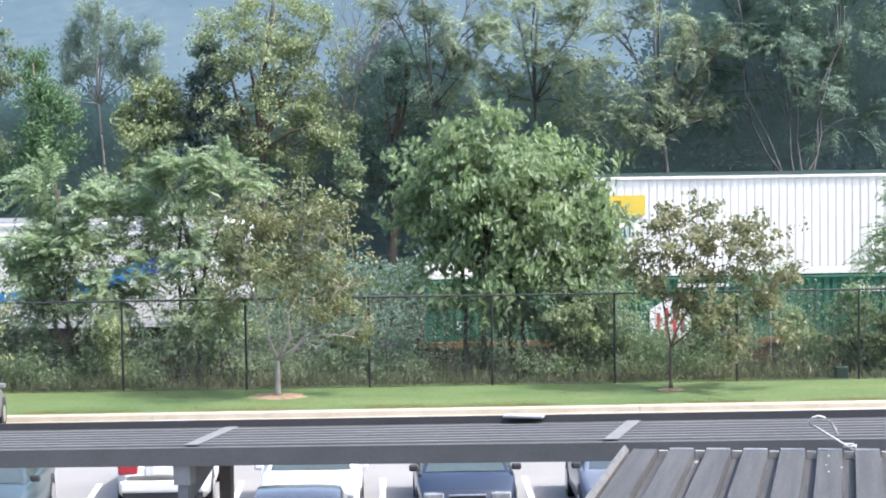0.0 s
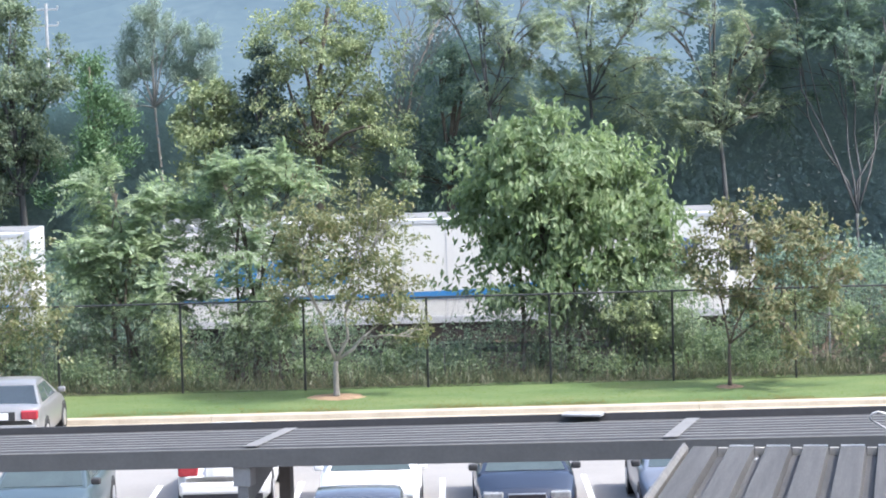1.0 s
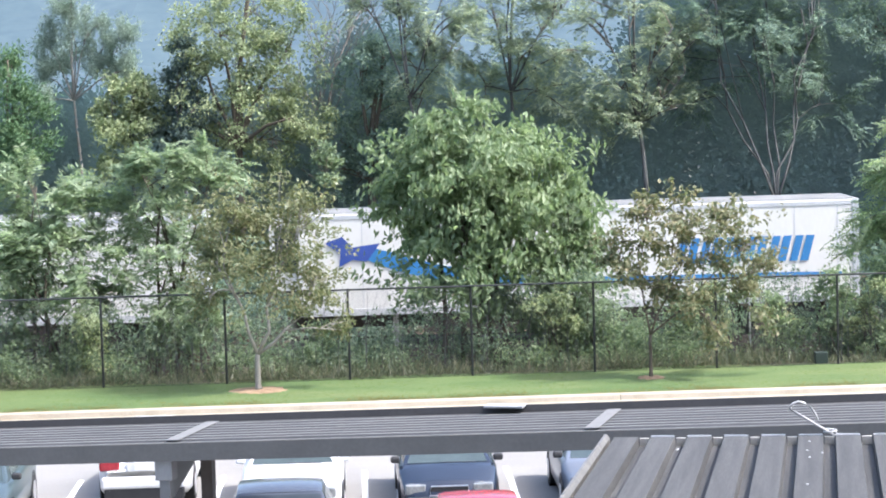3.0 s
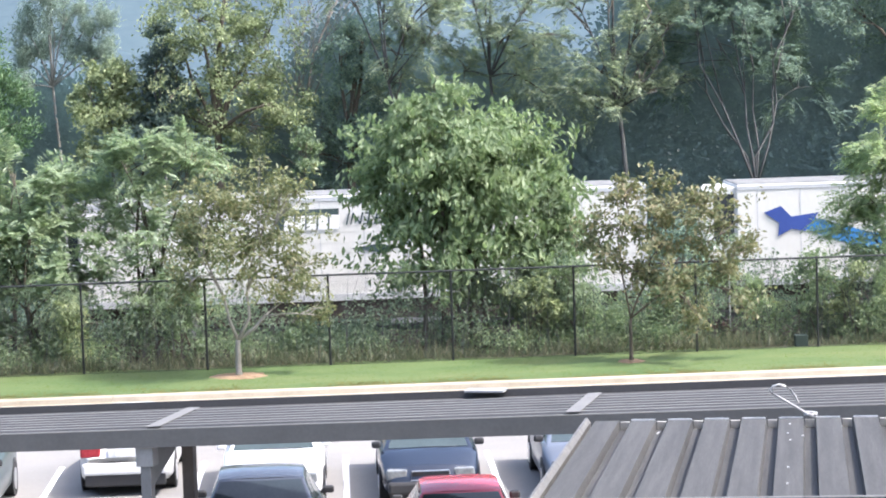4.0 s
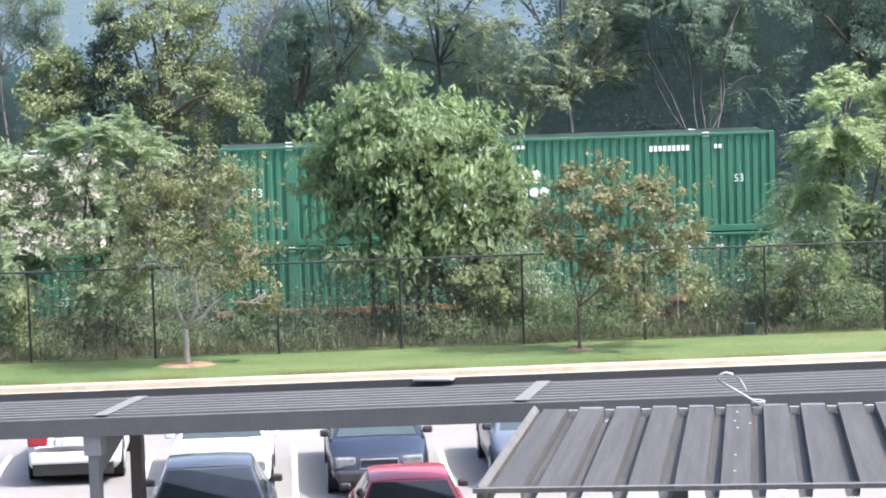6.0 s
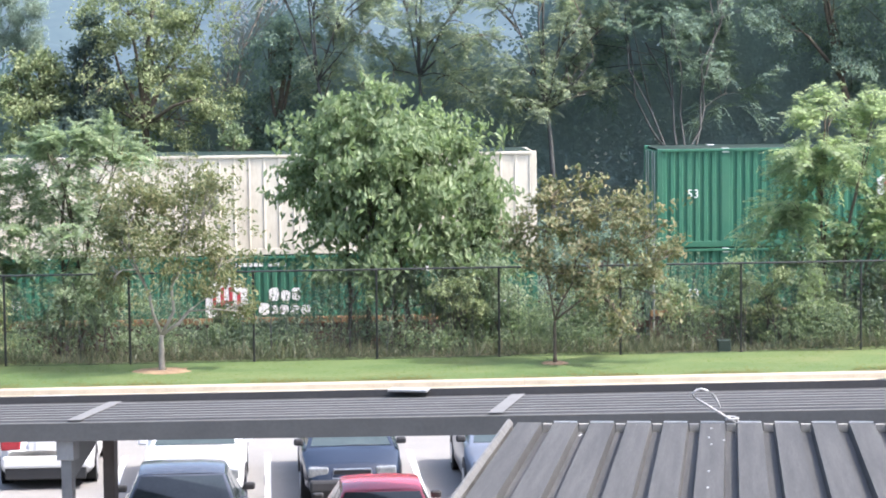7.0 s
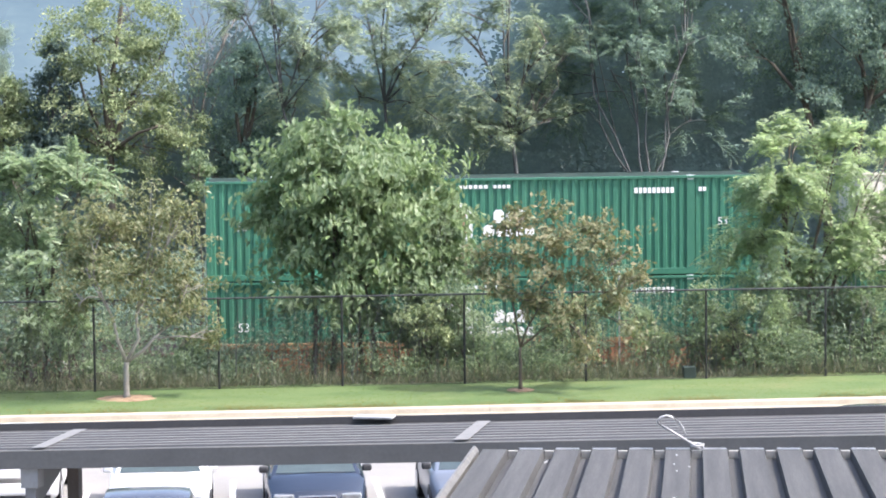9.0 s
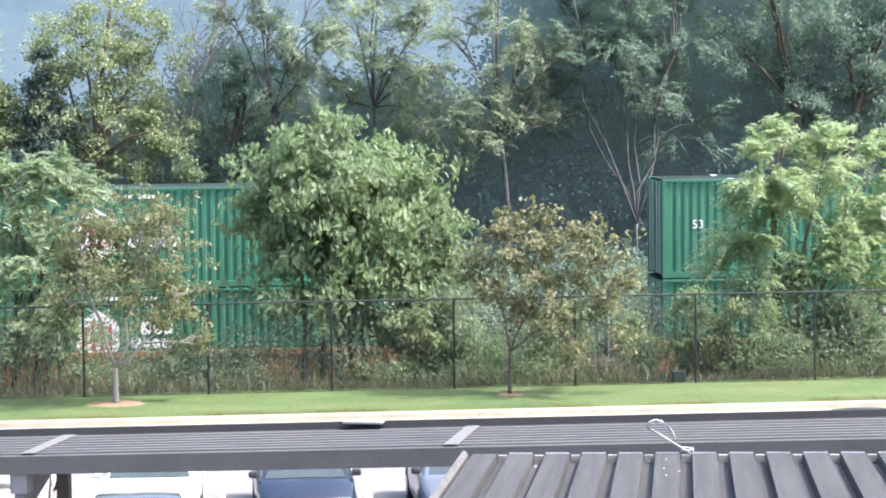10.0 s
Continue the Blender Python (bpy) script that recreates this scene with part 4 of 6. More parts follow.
def walkway():
    root = tagged(new("covered_walkway"), "long flat grey metal walkway canopy with dark fascia on posts", "canopy")
    root.matrix_basis = pose(-2.76, 35.71, 2.66, 0, 0, -15.9)
    slope, x0, x1 = 0.0378, -15.0, 22.0
    z = lambda x: slope * x

    def long_piece(name, prof, material, label=""):
        n = len(prof)
        v = [(x, y, z(x) + h) for x in (x0, x1) for y, h in prof]
        f = [(i, (i + 1) % n, n + (i + 1) % n, n + i) for i in range(n)] + [tuple(range(n))[::-1], tuple(range(n, 2 * n))]
        return put(name, v, f, material, root, label)

    prof = [(0.0, -0.06), (0.0, -0.03)]
    for i in range(7):
        y = 0.08 + 0.25 * i
        prof += [(y, -0.03), (y + 0.02, 0.015), (y + 0.08, 0.015), (y + 0.10, -0.03)]
    prof += [(1.775, -0.03), (1.775, -0.06)]
    long_piece("roof_sheet", prof, ROOF_GREY)
    for i in range(7):
        y = 0.08 + 0.25 * i
        long_piece("rib_cap", [(y + 0.024, 0.016), (y + 0.03, 0.022), (y + 0.07, 0.022), (y + 0.076, 0.016)], RIB_PALE)
    long_piece("fascia", [(-0.06, -0.27), (-0.06, -0.012), (-0.05, -0.002), (-0.002, -0.002), (-0.002, -0.27)], FASCIA, "dark grey front fascia")
    long_piece("gutter", [(1.777, -0.12), (1.777, -0.06), (2.38, -0.06), (2.40, 0.045), (2.45, 0.045), (2.45, -0.25), (2.40, -0.25), (2.40, -0.12)], ROOF_EDGE, "dark gutter along the back edge")
    long_piece("soffit", [(0.002, -0.25), (0.002, -0.2), (2.395, -0.2), (2.395, -0.25)], FASCIA)
    for k in range(-2, 4):
        x = 6.1 * k
        v, f = [], []
        for xa in (x - 0.10, x + 0.10):
            for y in (-0.03, 1.78):
                for h in (0.024, 0.033):
                    v.append((xa, y, z(xa) + h))
        f = [(0, 1, 3, 2), (4, 6, 7, 5), (0, 4, 5, 1), (2, 3, 7, 6), (1, 5, 7, 3), (0, 2, 6, 4)]
        put("joint_strip", v, f, STRIP, root, "light grey joint cover strip")
    for k in (-2, 0, 2):
        x = 6.1 * k - 0.16
        zz = z(x)
        part("front_post", box((x - 0.08, 0.06, -2.66), (x + 0.08, 0.22, zz - 0.56), 0.012), POST_GREY, root)
        part("post_capital", box((x - 0.13, 0.02, zz - 0.56), (x + 0.13, 0.27, zz - 0.26), 0.01), CAPITAL, root, "lighter grey box head of the post")
        part("back_post", box((x - 0.09, 1.85, -2.66), (x + 0.09, 2.03, zz - 0.26), 0.01), POST_BROWN, root, "dark brown square post")
        v = [(x + s, y, zz + h) for s in (-0.05, 0.05) for y, h in ((0.285, -0.255), (1.845, -0.255), (0.285, -0.85))]
        put("bracket", v, [(0, 2, 1), (3, 4, 5), (0, 1, 4, 3), (1, 2, 5, 4), (2, 0, 3, 5)], POST_GREY, root)
    part("cover_plate", box((4.08, 2.14, z(4.37) + 0.038), (4.67, 2.46, z(4.37) + 0.068), 0.004), COVER, root, "light grey cover plate on the gutter")


walkway()


# ---- ribbed canopy roof ----
WIRE = surface("dull_galvanised_wire", [(0.28, 0.28, 0.28), (0.38, 0.38, 0.375)], 0.7, 0.0, 8, 60, 0.05)
CLOSURE = surface("closure_foam", [(0.20, 0.19, 0.17), (0.32, 0.31, 0.28)], 0.9, 0, 12, 50, 0.1)

def ribbed_roof():
    root = tagged(new("ribbed_canopy"), "grey metal canopy roof with deep ribs and light edge trim", "canopy")
    root.matrix_basis = pose(2.856, 21.937, 3.971, 0, 0, -10.6)
    fall, rise, pitch = -0.0336, 0.006, 0.4064

    def deck(name, y0, y1, drop, label=""):
        prof = []
        for k in range(-3, 32):
            x = pitch * k
            prof += [(x - 0.055, 0.0), (x - 0.042, -0.10), (x + 0.072, -0.10), (x + 0.085, 0.0)] if k > -3 else [(x + 0.055, -0.10), (x + 0.085, 0.0)]
        v, f = [], []
        for y in (y0, y1):
            for x, h in prof:
                v.append((x, y, rise * x + fall * y + h - drop))
        n = len(prof)
        f = [(i, i + 1, n + i + 1, n + i) for i in range(n - 1)]
        v += [(x, y, q - 0.004) for x, y, q in v]
        f += [(2 * n + b, 2 * n + a, a, b) for a, b in ([(i, i + 1) for i in range(n - 1)])]
        f += [(n + a, 3 * n + a, 3 * n + b, n + b) for a, b in ([(i, i + 1) for i in range(n - 1)])]
        return put(name, v, f, DECK_GREY, root, label)

    deck("roof_deck", -0.22, 5.6, 0.0)
    deck("roof_deck", -7.0, -0.30, 0.16)
    zf = lambda x, y: rise * x + fall * y
    for k in range(-2, 31):
        x = pitch * k
        v, f = [], []
        z0 = zf(x, 5.54)
        part("closure", box((x - 0.036, 5.54, z0 - 0.098), (x + 0.066, 5.60, z0 - 0.012)), CLOSURE, root, "pale foam closure strip")
        part("rib_end", box((x + 0.085, 5.58, z0 - 0.02), (x + 0.345, 5.612, z0 + 0.012)), GALV, root, "bare bright sheet edge")
    x = pitch * -3
    v = [(a, y, zf(x, y) + h) for y in (-0.25, 5.66) for a, h in ((x - 0.03, -0.2), (x - 0.03, 0.03), (x - 0.005, 0.03), (x + 0.03, -0.02), (x + 0.03, -0.2))]
    put("edge_trim", v, [(i, (i + 1) % 5, 5 + (i + 1) % 5, 5 + i) for i in range(5)] + [(4, 3, 2, 1, 0), (5, 6, 7, 8, 9)], DECK_EDGE, root, "weathered light edge trim")
    v = [(a, y, zf(a, -0.26) + h) for a in (x - 0.06, 12.6) for y, h in ((-0.30, -0.02), (-0.30, 0.022), (-0.22, 0.022), (-0.22, -0.02))]
    put("flashing", v, [(i, (i + 1) % 4, 4 + (i + 1) % 4, 4 + i) for i in range(4)], DECK_EDGE, root, "pale flashing across the ribs")
    for y in (-6.6, -0.4, 5.0):
        v = [(a, b, zf(a, y) + h) for a in (x, 12.6) for b, h in ((y - 0.08, -0.42), (y - 0.08, -0.245), (y + 0.08, -0.245), (y + 0.08, -0.42))]
        put("beam", v, [(i, (i + 1) % 4, 4 + (i + 1) % 4, 4 + i) for i in range(4)], POST_GREY, root)
        for a in (x + 1.6, 11.0):
            part("post", box((a - 0.09, y - 0.09, -3.971), (a + 0.09, y + 0.09, zf(a, y) - 0.42), 0.01), POST_GREY, root)
    for a, y in ((1.02, 5.03), (1.0, 4.26), (1.03, 3.71), (1.02, 1.72), (1.02, 0.66), (1.16, 4.05), (-0.36, 4.48), (-0.37, 4.4)):
        part("roofing_washer", box((a - 0.011, y - 0.022, zf(a, y) - 0.002), (a + 0.011, y + 0.022, zf(a, y) + 0.008), 0.002), WIRE, root)


ribbed_roof()




def cable_loop():
    pts = [(0.05, 0, -0.025), (0, 0, 0), (-0.12, 0, 0.075), (-0.25, 0, 0.155), (-0.37, 0, 0.225), (-0.41, 0, 0.25), (-0.415, 0, 0.278), (-0.385, 0, 0.31), (-0.33, 0, 0.325), (-0.27, 0, 0.31), (-0.21, 0.01, 0.265), (-0.165, 0.01, 0.2), (-0.14, 0.01, 0.14)]
    v, f = tube(pts, [0.0115] * len(pts), 8)
    turns = [(0.06 * math.cos(a) - 0.02, 0.05 * math.sin(a), 0.012 + 0.004 * a) for a in [i * 0.5 for i in range(20)]]
    v, f = tube(turns, [0.011] * len(turns), 6, v, f)
    ob = tagged(put("wire_loop", v, f, WIRE, None, smooth=True), "bent loop of thick galvanised wire on the ribbed roof", "wire")
    ob.scale = (1.12, 1.0, 1.15)
    ob.location = (5.13, 27.20, 3.80)


cable_loop()

# ---- train ----
GREEN_BOX = surface("green_container_paint", [(0.024, 0.118, 0.07), (0.036, 0.146, 0.09), (0.056, 0.172, 0.108)], 0.5, 0, 0.7, 12, 0.04, (1, 1, 0.5), spread=0.06)
# dark green-grey that puts the roof's own shade into its colour
ROOF_SHADE = surface("shade_dark_roof", [(0.012, 0.022, 0.019), (0.024, 0.038, 0.033), (0.045, 0.058, 0.052)], 1.0, 0, 0.8, 10, 0.1, spec=0.05)
WHITE_BOX = surface("white_container_paint", [(0.64, 0.62, 0.57), (0.75, 0.73, 0.685), (0.80, 0.785, 0.74)], 0.6, 0, 0.8, 14, 0.03, (1, 1, 0.3))
CREAM_BOX = surface("cream_container_paint", [(0.46, 0.41, 0.32), (0.62, 0.57, 0.47), (0.70, 0.66, 0.56)], 0.6, 0, 0.9, 14, 0.04, (1, 1, 0.25))
TRAILER_WHITE = surface("trailer_paint", [(0.592, 0.583, 0.550), (0.667, 0.658, 0.625)], 0.35, 0, 0.6, 10, 0.02, (1, 1, 0.4))
TRAILER_ROOF = surface("trailer_roof_sheet", [(0.10, 0.105, 0.105), (0.16, 0.165, 0.165), (0.22, 0.22, 0.215)], 0.9, 0, 1.0, 12, 0.05, spec=0.1)
TRAILER_RAIL = surface("trailer_rail", [(0.40, 0.41, 0.42), (0.55, 0.56, 0.57)], 0.5, 0.1, 3, 30, 0.02)
SIGN_BLUE = surface("blue_lettering", [(0.03, 0.155, 0.36), (0.05, 0.21, 0.46)], 0.5, 0, 1, 20, 0.0)
SIGN_WHITE = surface("white_lettering", [(0.70, 0.70, 0.69), (0.80, 0.80, 0.79)], 0.5, 0, 1, 20, 0.0)
SIGN_RED = surface("red_lettering", [(0.42, 0.04, 0.05), (0.55, 0.08, 0.09)], 0.5, 0, 1, 20, 0.0)
FADED_RED = surface("faded_red_lettering", [(0.58, 0.33, 0.27), (0.62, 0.45, 0.36)], 0.5, 0, 3, 20, 0.0)
RUST_MARK = surface("rust_streak", [(0.42, 0.30, 0.19), (0.54, 0.44, 0.32)], 0.7, 0, 6, 30, 0.0)
SIGN_YELLOW = surface("yellow_panel", [(0.60, 0.44, 0.05), (0.70, 0.53, 0.08)], 0.5, 0, 1, 20, 0.0)
SIGN_OCHRE = surface("brown_lettering", [(0.20, 0.13, 0.015), (0.28, 0.18, 0.02)], 0.5, 0, 1, 20, 0.0)
SIGN_PURPLE = surface("violet_blue_lettering", [(0.03, 0.06, 0.24), (0.045, 0.085, 0.32)], 0.5, 0, 1, 20, 0.0)
NOSE_DARK = surface("cooling_unit_recess", [(0.015, 0.02, 0.025), (0.035, 0.042, 0.048)], 0.5, 0, 4, 30, 0.05)
SIGN_DARK = surface("dark_lettering", [(0.03, 0.05, 0.05), (0.06, 0.09, 0.09)], 0.5, 0, 1, 20, 0.0)
SIGN_TEAL = surface("teal_lettering", [(0.03, 0.12, 0.12), (0.05, 0.18, 0.18)], 0.5, 0, 1, 20, 0.0)
WELL_PAINT = surface("rusty_yellow_car_paint", [(0.10, 0.055, 0.028), (0.20, 0.115, 0.05), (0.32, 0.20, 0.09)], 0.7, 0, 1.2, 14, 0.1)
# rust brown, taken darker for the shadow below the boxes
WELL_RUST = surface("rusty_car_side", [(0.028, 0.018, 0.014), (0.055, 0.032, 0.022), (0.10, 0.052, 0.032)], 0.8, 0, 1.0, 12, 0.1)
WELL_ORANGE = surface("orange_car_side", [(0.13, 0.058, 0.026), (0.22, 0.105, 0.048), (0.30, 0.16, 0.08)], 0.8, 0, 1.0, 12, 0.1)
UNDERGEAR = surface("running_gear", [(0.03, 0.025, 0.022), (0.07, 0.055, 0.045)], 0.8, 0.2, 3, 20, 0.1)
TYRE = surface("tyre_rubber", [(0.012, 0.012, 0.012), (0.03, 0.03, 0.03)], 0.85, 0, 4, 30, 0.1)
RIM = surface("wheel_metal", [(0.40, 0.40, 0.41), (0.55, 0.55, 0.56)], 0.35, 0.8, 4, 30, 0.02)
MOVING = []
FRONT = -1.30


def plate(name, pts, material, parent, label="", y=FRONT - 0.012, thick=0.006):
    """A flat shape on the near side, from (x, z) corners."""
    n = len(pts)
    v = [(x, y, z) for x, z in pts] + [(x, y + thick, z) for x, z in pts]
    f = [tuple(range(n)), tuple(range(2 * n - 1, n - 1, -1))] + [(i, n + i, n + (i + 1) % n, (i + 1) % n) for i in range(n)]
    return put(name, v, f, material, parent, label)


def lettering(name, text, size, x, z, material, parent, shear=0.0, label="", y=FRONT - 0.014):
    cu = bpy.data.curves.new(name, "FONT")
    cu.body, cu.size, cu.shear, cu.extrude, cu.resolution_u = text, size, shear, 0.003, 2
    tmp = bpy.data.objects.new(name, cu)
    scene.collection.objects.link(tmp)
    me = bpy.data.meshes.new_from_object(tmp.evaluated_get(bpy.context.evaluated_depsgraph_get()))
    bpy.data.objects.remove(tmp)
    me.materials.clear()
    me.materials.append(material)
    me.transform(pose(x, y, z, 90, 0, 0))
    ob = new(name, me)
    ob.parent = parent
    if label:
        ob["label"] = label
    return ob


def bars(name, x0, x1, z0, z1, count, material, parent, lean=0.0, y=FRONT - 0.012, fill=0.72):
    """Unreadable lettering as bars."""
    w = (x1 - x0) / count
    for i in range(count):
        a = x0 + w * i
        plate(name, [(a, z0), (a + w * fill, z0), (a + w * fill + lean, z1), (a + lean, z1)], material, parent, y=y)


def hexagon(cx, cz, r, material, inner, parent, y=FRONT - 0.012):
    logo = plate("emblem", [(cx + r * math.sin(math.pi / 3 * k), cz + r * 1.08 * math.cos(math.pi / 3 * k)) for k in range(6)], material, parent, "hexagonal emblem", y)
    for dx, h in ((-0.50, 0.40), (-0.17, 0.62), (0.17, 0.62), (0.50, 0.40)):
        plate("emblem_bar", [(cx + (dx - 0.075) * r, cz - h * r), (cx + (dx + 0.075) * r, cz - h * r), (cx + (dx + 0.075) * r, cz + h * r), (cx + (dx - 0.075) * r, cz + h * r)], inner, logo, y=y - 0.005)
    plate("emblem_bar", [(cx - 0.145 * r, cz - 0.06 * r), (cx + 0.145 * r, cz - 0.06 * r), (cx + 0.145 * r, cz + 0.06 * r), (cx - 0.145 * r, cz + 0.06 * r)], inner, logo, y=y - 0.008)


def word_blocks(x, z, height, heights, widths, parent, gap=0.05, y=FRONT - 0.012):
    """A brand word as plain rounded blocks, one a letter."""
    for h, w in zip(heights, widths):
        c, t = 0.25 * w, height * h
        plate("brand_block", [(x + c, z), (x + w - c, z), (x + w, z + c), (x + w, z + t - c), (x + w - c, z + t), (x + c, z + t), (x, z + t - c), (x, z + c)], SIGN_WHITE, parent, y=y)
        x += w + gap


def corrugated(L, z0, z1, pitch, depth, flat, material, parent, side=-1):
    """A side wall folded into upright ribs."""
    prof = []
    n = int(round((L - 0.3) / pitch))
    p = (L - 0.3) / n
    for i in range(n):
        a = -L / 2 + 0.15 + p * i
        prof += [(a, 0.0), (a + p * flat, 0.0), (a + p * (flat + 0.12), depth), (a + p * 0.88, depth)]
    prof.append((L / 2 - 0.15, 0.0))
    v = [(x, side * (1.29 - d), z) for z in (z0, z1) for x, d in prof]
    m = len(prof)
    f = [(i, i + 1, m + i + 1, m + i) if side < 0 else (i + 1, i, m + i, m + i + 1) for i in range(m - 1)]
    return put("side_wall", v, f, material, parent)


def container(u, z, material, label, style, lift_posts=True):
    L, H = 16.12, 2.88
    root = tagged(new("shipping_container"), label, "container", "containers on the train")
    MOVING.append((root, u + L / 2, 73.7, z))
    pitch, depth, flat = {"rib": (0.245, 0.04, 0.42), "fine": (0.235, 0.014, 0.5), "post": (0.43, -0.022, 0.80)}[style]
    for s in (-1, 1):
        corrugated(L, 0.17, H - 0.07, pitch, depth, flat, material, root, s)
        # the far rail takes the roof's shade colour too
        part("top_rail", box((-L / 2 + 0.14, s * 1.30 - 0.04, H - 0.08), (L / 2 - 0.14, s * 1.30 + 0.003, H), 0.01) if s < 0 else box((-L / 2 + 0.14, 1.25, H - 0.08), (L / 2 - 0.14, 1.30, H), 0.01), material if s < 0 else ROOF_SHADE, root)
        part("bottom_rail", box((-L / 2 + 0.14, min(s * 1.22, s * 1.30), 0.0), (L / 2 - 0.14, max(s * 1.22, s * 1.30), 0.18), 0.01), material, root)
        for x in (-L / 2, L / 2 - 0.16):
            part("corner_post", box((x, min(s * 1.14, s * 1.305), 0), (x + 0.16, max(s * 1.14, s * 1.305), H), 0.012), material, root)
        if lift_posts:
            for x in (-6.05, 6.05):
                part("lift_post", box((x - 0.12, min(s * 1.2, s * 1.306), 0.02), (x + 0.12, max(s * 1.2, s * 1.306), H), 0.01), material, root)
                part("lift_casting", box((x - 0.1, min(s * 1.2, s * 1.312), H - 0.12), (x + 0.1, max(s * 1.2, s * 1.312), H + 0.01), 0.008), SIGN_WHITE, root, "pale corner casting")
    part("roof", box((-L / 2 + 0.1, -1.26, H - 0.05), (L / 2 - 0.1, 1.26, H - 0.012)), ROOF_SHADE, root, "roof sheet coloured dark as in shade")
    part("floor", box((-L / 2 + 0.1, -1.21, 0.03), (L / 2 - 0.1, 1.21, 0.15)), UNDERGEAR, root)
    part("front_wall", box((L / 2 - 0.1, -1.13, 0.05), (L / 2 - 0.03, 1.13, H - 0.03)), material, root)
    for s in (-1, 1):
        part("door", box((-L / 2 + 0.02, min(0.01 * s, 1.13 * s), 0.08), (-L / 2 + 0.07, max(0.01 * s, 1.13 * s), H - 0.08), 0.008), material, root)
        for y in (0.35, 0.8):
            put("lock_bar", *tube([(-L / 2 - 0.005, s * y, 0.1), (-L / 2 - 0.005, s * y, H - 0.1)], [0.018, 0.018], 6), GALV, root)
    return root


def green_box(u, z, label="green ribbed freight container with white emblem on the train"):
    root = container(u, z, GREEN_BOX, label, "rib")
    x = -8.06
    hexagon(x + 7.1, 1.56, 0.70, SIGN_WHITE, SIGN_RED, root)
    word_blocks(x + 8.32, 1.58, 0.30, (1.25, 1.0, 1.25), (0.30, 0.26, 0.26), root)
    word_blocks(x + 8.02, 1.18, 0.27, (1.25, 1.0, 1.0, 1.0, 1.0), (0.32, 0.18, 0.26, 0.26, 0.26), root)
    bars("code_bar", x + 7.3, x + 8.2, 2.58, 2.68, 6, SIGN_WHITE, root)
    bars("code_bar", x + 8.32, x + 8.85, 2.58, 2.68, 4, SIGN_WHITE, root)
    bars("code_bar", x + 12.45, x + 13.65, 2.38, 2.54, 9, SIGN_WHITE, root)
    bars("code_bar", x + 14.35, x + 14.6, 2.42, 2.54, 2, SIGN_WHITE, root)
    lettering("size_mark", "53", 0.36, x + 0.87, 1.45, SIGN_WHITE, root)
    lettering("size_mark", "53", 0.32, x + 14.9, 1.43, SIGN_WHITE, root)
    return root


def well_car(u, side=None, label="rusty yellow-brown railway well car under the containers", L=16.6):
    side = side or WELL_RUST
    root = tagged(new("well_car"), label, "rail car", "rail cars")
    MOVING.append((root, u + 8.06, 73.7, -1.45))
    for s in (-1, 1):
        lo, hi = min(s * 1.34, s * 1.46), max(s * 1.34, s * 1.46)
        part("side_band", box((-L / 2, lo, 1.28), (L / 2, hi, 1.46), 0.012), WELL_PAINT, root, "orange-brown top sill")
        part("side_plate", box((-L / 2, min(s * 1.36, s * 1.42), 0.42), (L / 2, max(s * 1.36, s * 1.42), 1.28)), side, root)
        part("lower_sill", box((-L / 2 + 0.8, lo, 0.28), (L / 2 - 0.8, hi, 0.42), 0.01), side, root)
        for i in range(13):
            x = -L / 2 + 0.9 + i * (L - 1.8) / 12
            part("side_stiffener", box((x - 0.05, min(s * 1.42, s * 1.47), 0.42), (x + 0.05, max(s * 1.42, s * 1.47), 1.28)), side, root)
    part("well_floor", box((-L / 2 + 0.3, -1.33, 0.26), (L / 2 - 0.3, 1.33, 0.34)), WELL_RUST, root)
    for s in (-1, 1):
        part("end_platform", box((min(s * L / 2, s * (L / 2 + 1.35)), -1.3, 0.95), (max(s * L / 2, s * (L / 2 + 1.35)), 1.3, 1.2), 0.02), WELL_RUST, root)
    truck(root, L / 2 + 1.4)
    return root


def truck(root, x):
    """A bogie: frame and four wheels."""
    for s in (-1, 1):
        part("truck_frame", box((x - 1.25, min(s * 0.95, s * 1.1), 0.35), (x + 1.25, max(s * 0.95, s * 1.1), 0.75), 0.05), UNDERGEAR, root)
        for d in (-0.88, 0.88):
            bm = bmesh.new()
            bmesh.ops.create_cone(bm, cap_ends=True, segments=24, radius1=0.46, radius2=0.44, depth=0.13, matrix=pose(x + d, s * 0.75, 0.46, 90, 0, 0))
            part("wheel", bm, RAIL_STEEL, root)


def road_wheel(x, z, r, parent, y=-1.05):
    bm = bmesh.new()
    bmesh.ops.create_cone(bm, cap_ends=True, segments=24, radius1=r, radius2=r, depth=0.26, matrix=pose(x, y, z, 90, 0, 0))
    w = part("wheel", bm, TYRE, parent)
    # rim coloured dark like the band under the trailer
    bm = bmesh.new()
    bmesh.ops.create_cone(bm, cap_ends=True, segments=18, radius1=r * 0.55, radius2=r * 0.5, depth=0.28, matrix=pose(x, y, z, 90, 0, 0))
    part("rim", bm, UNDERGEAR, w)


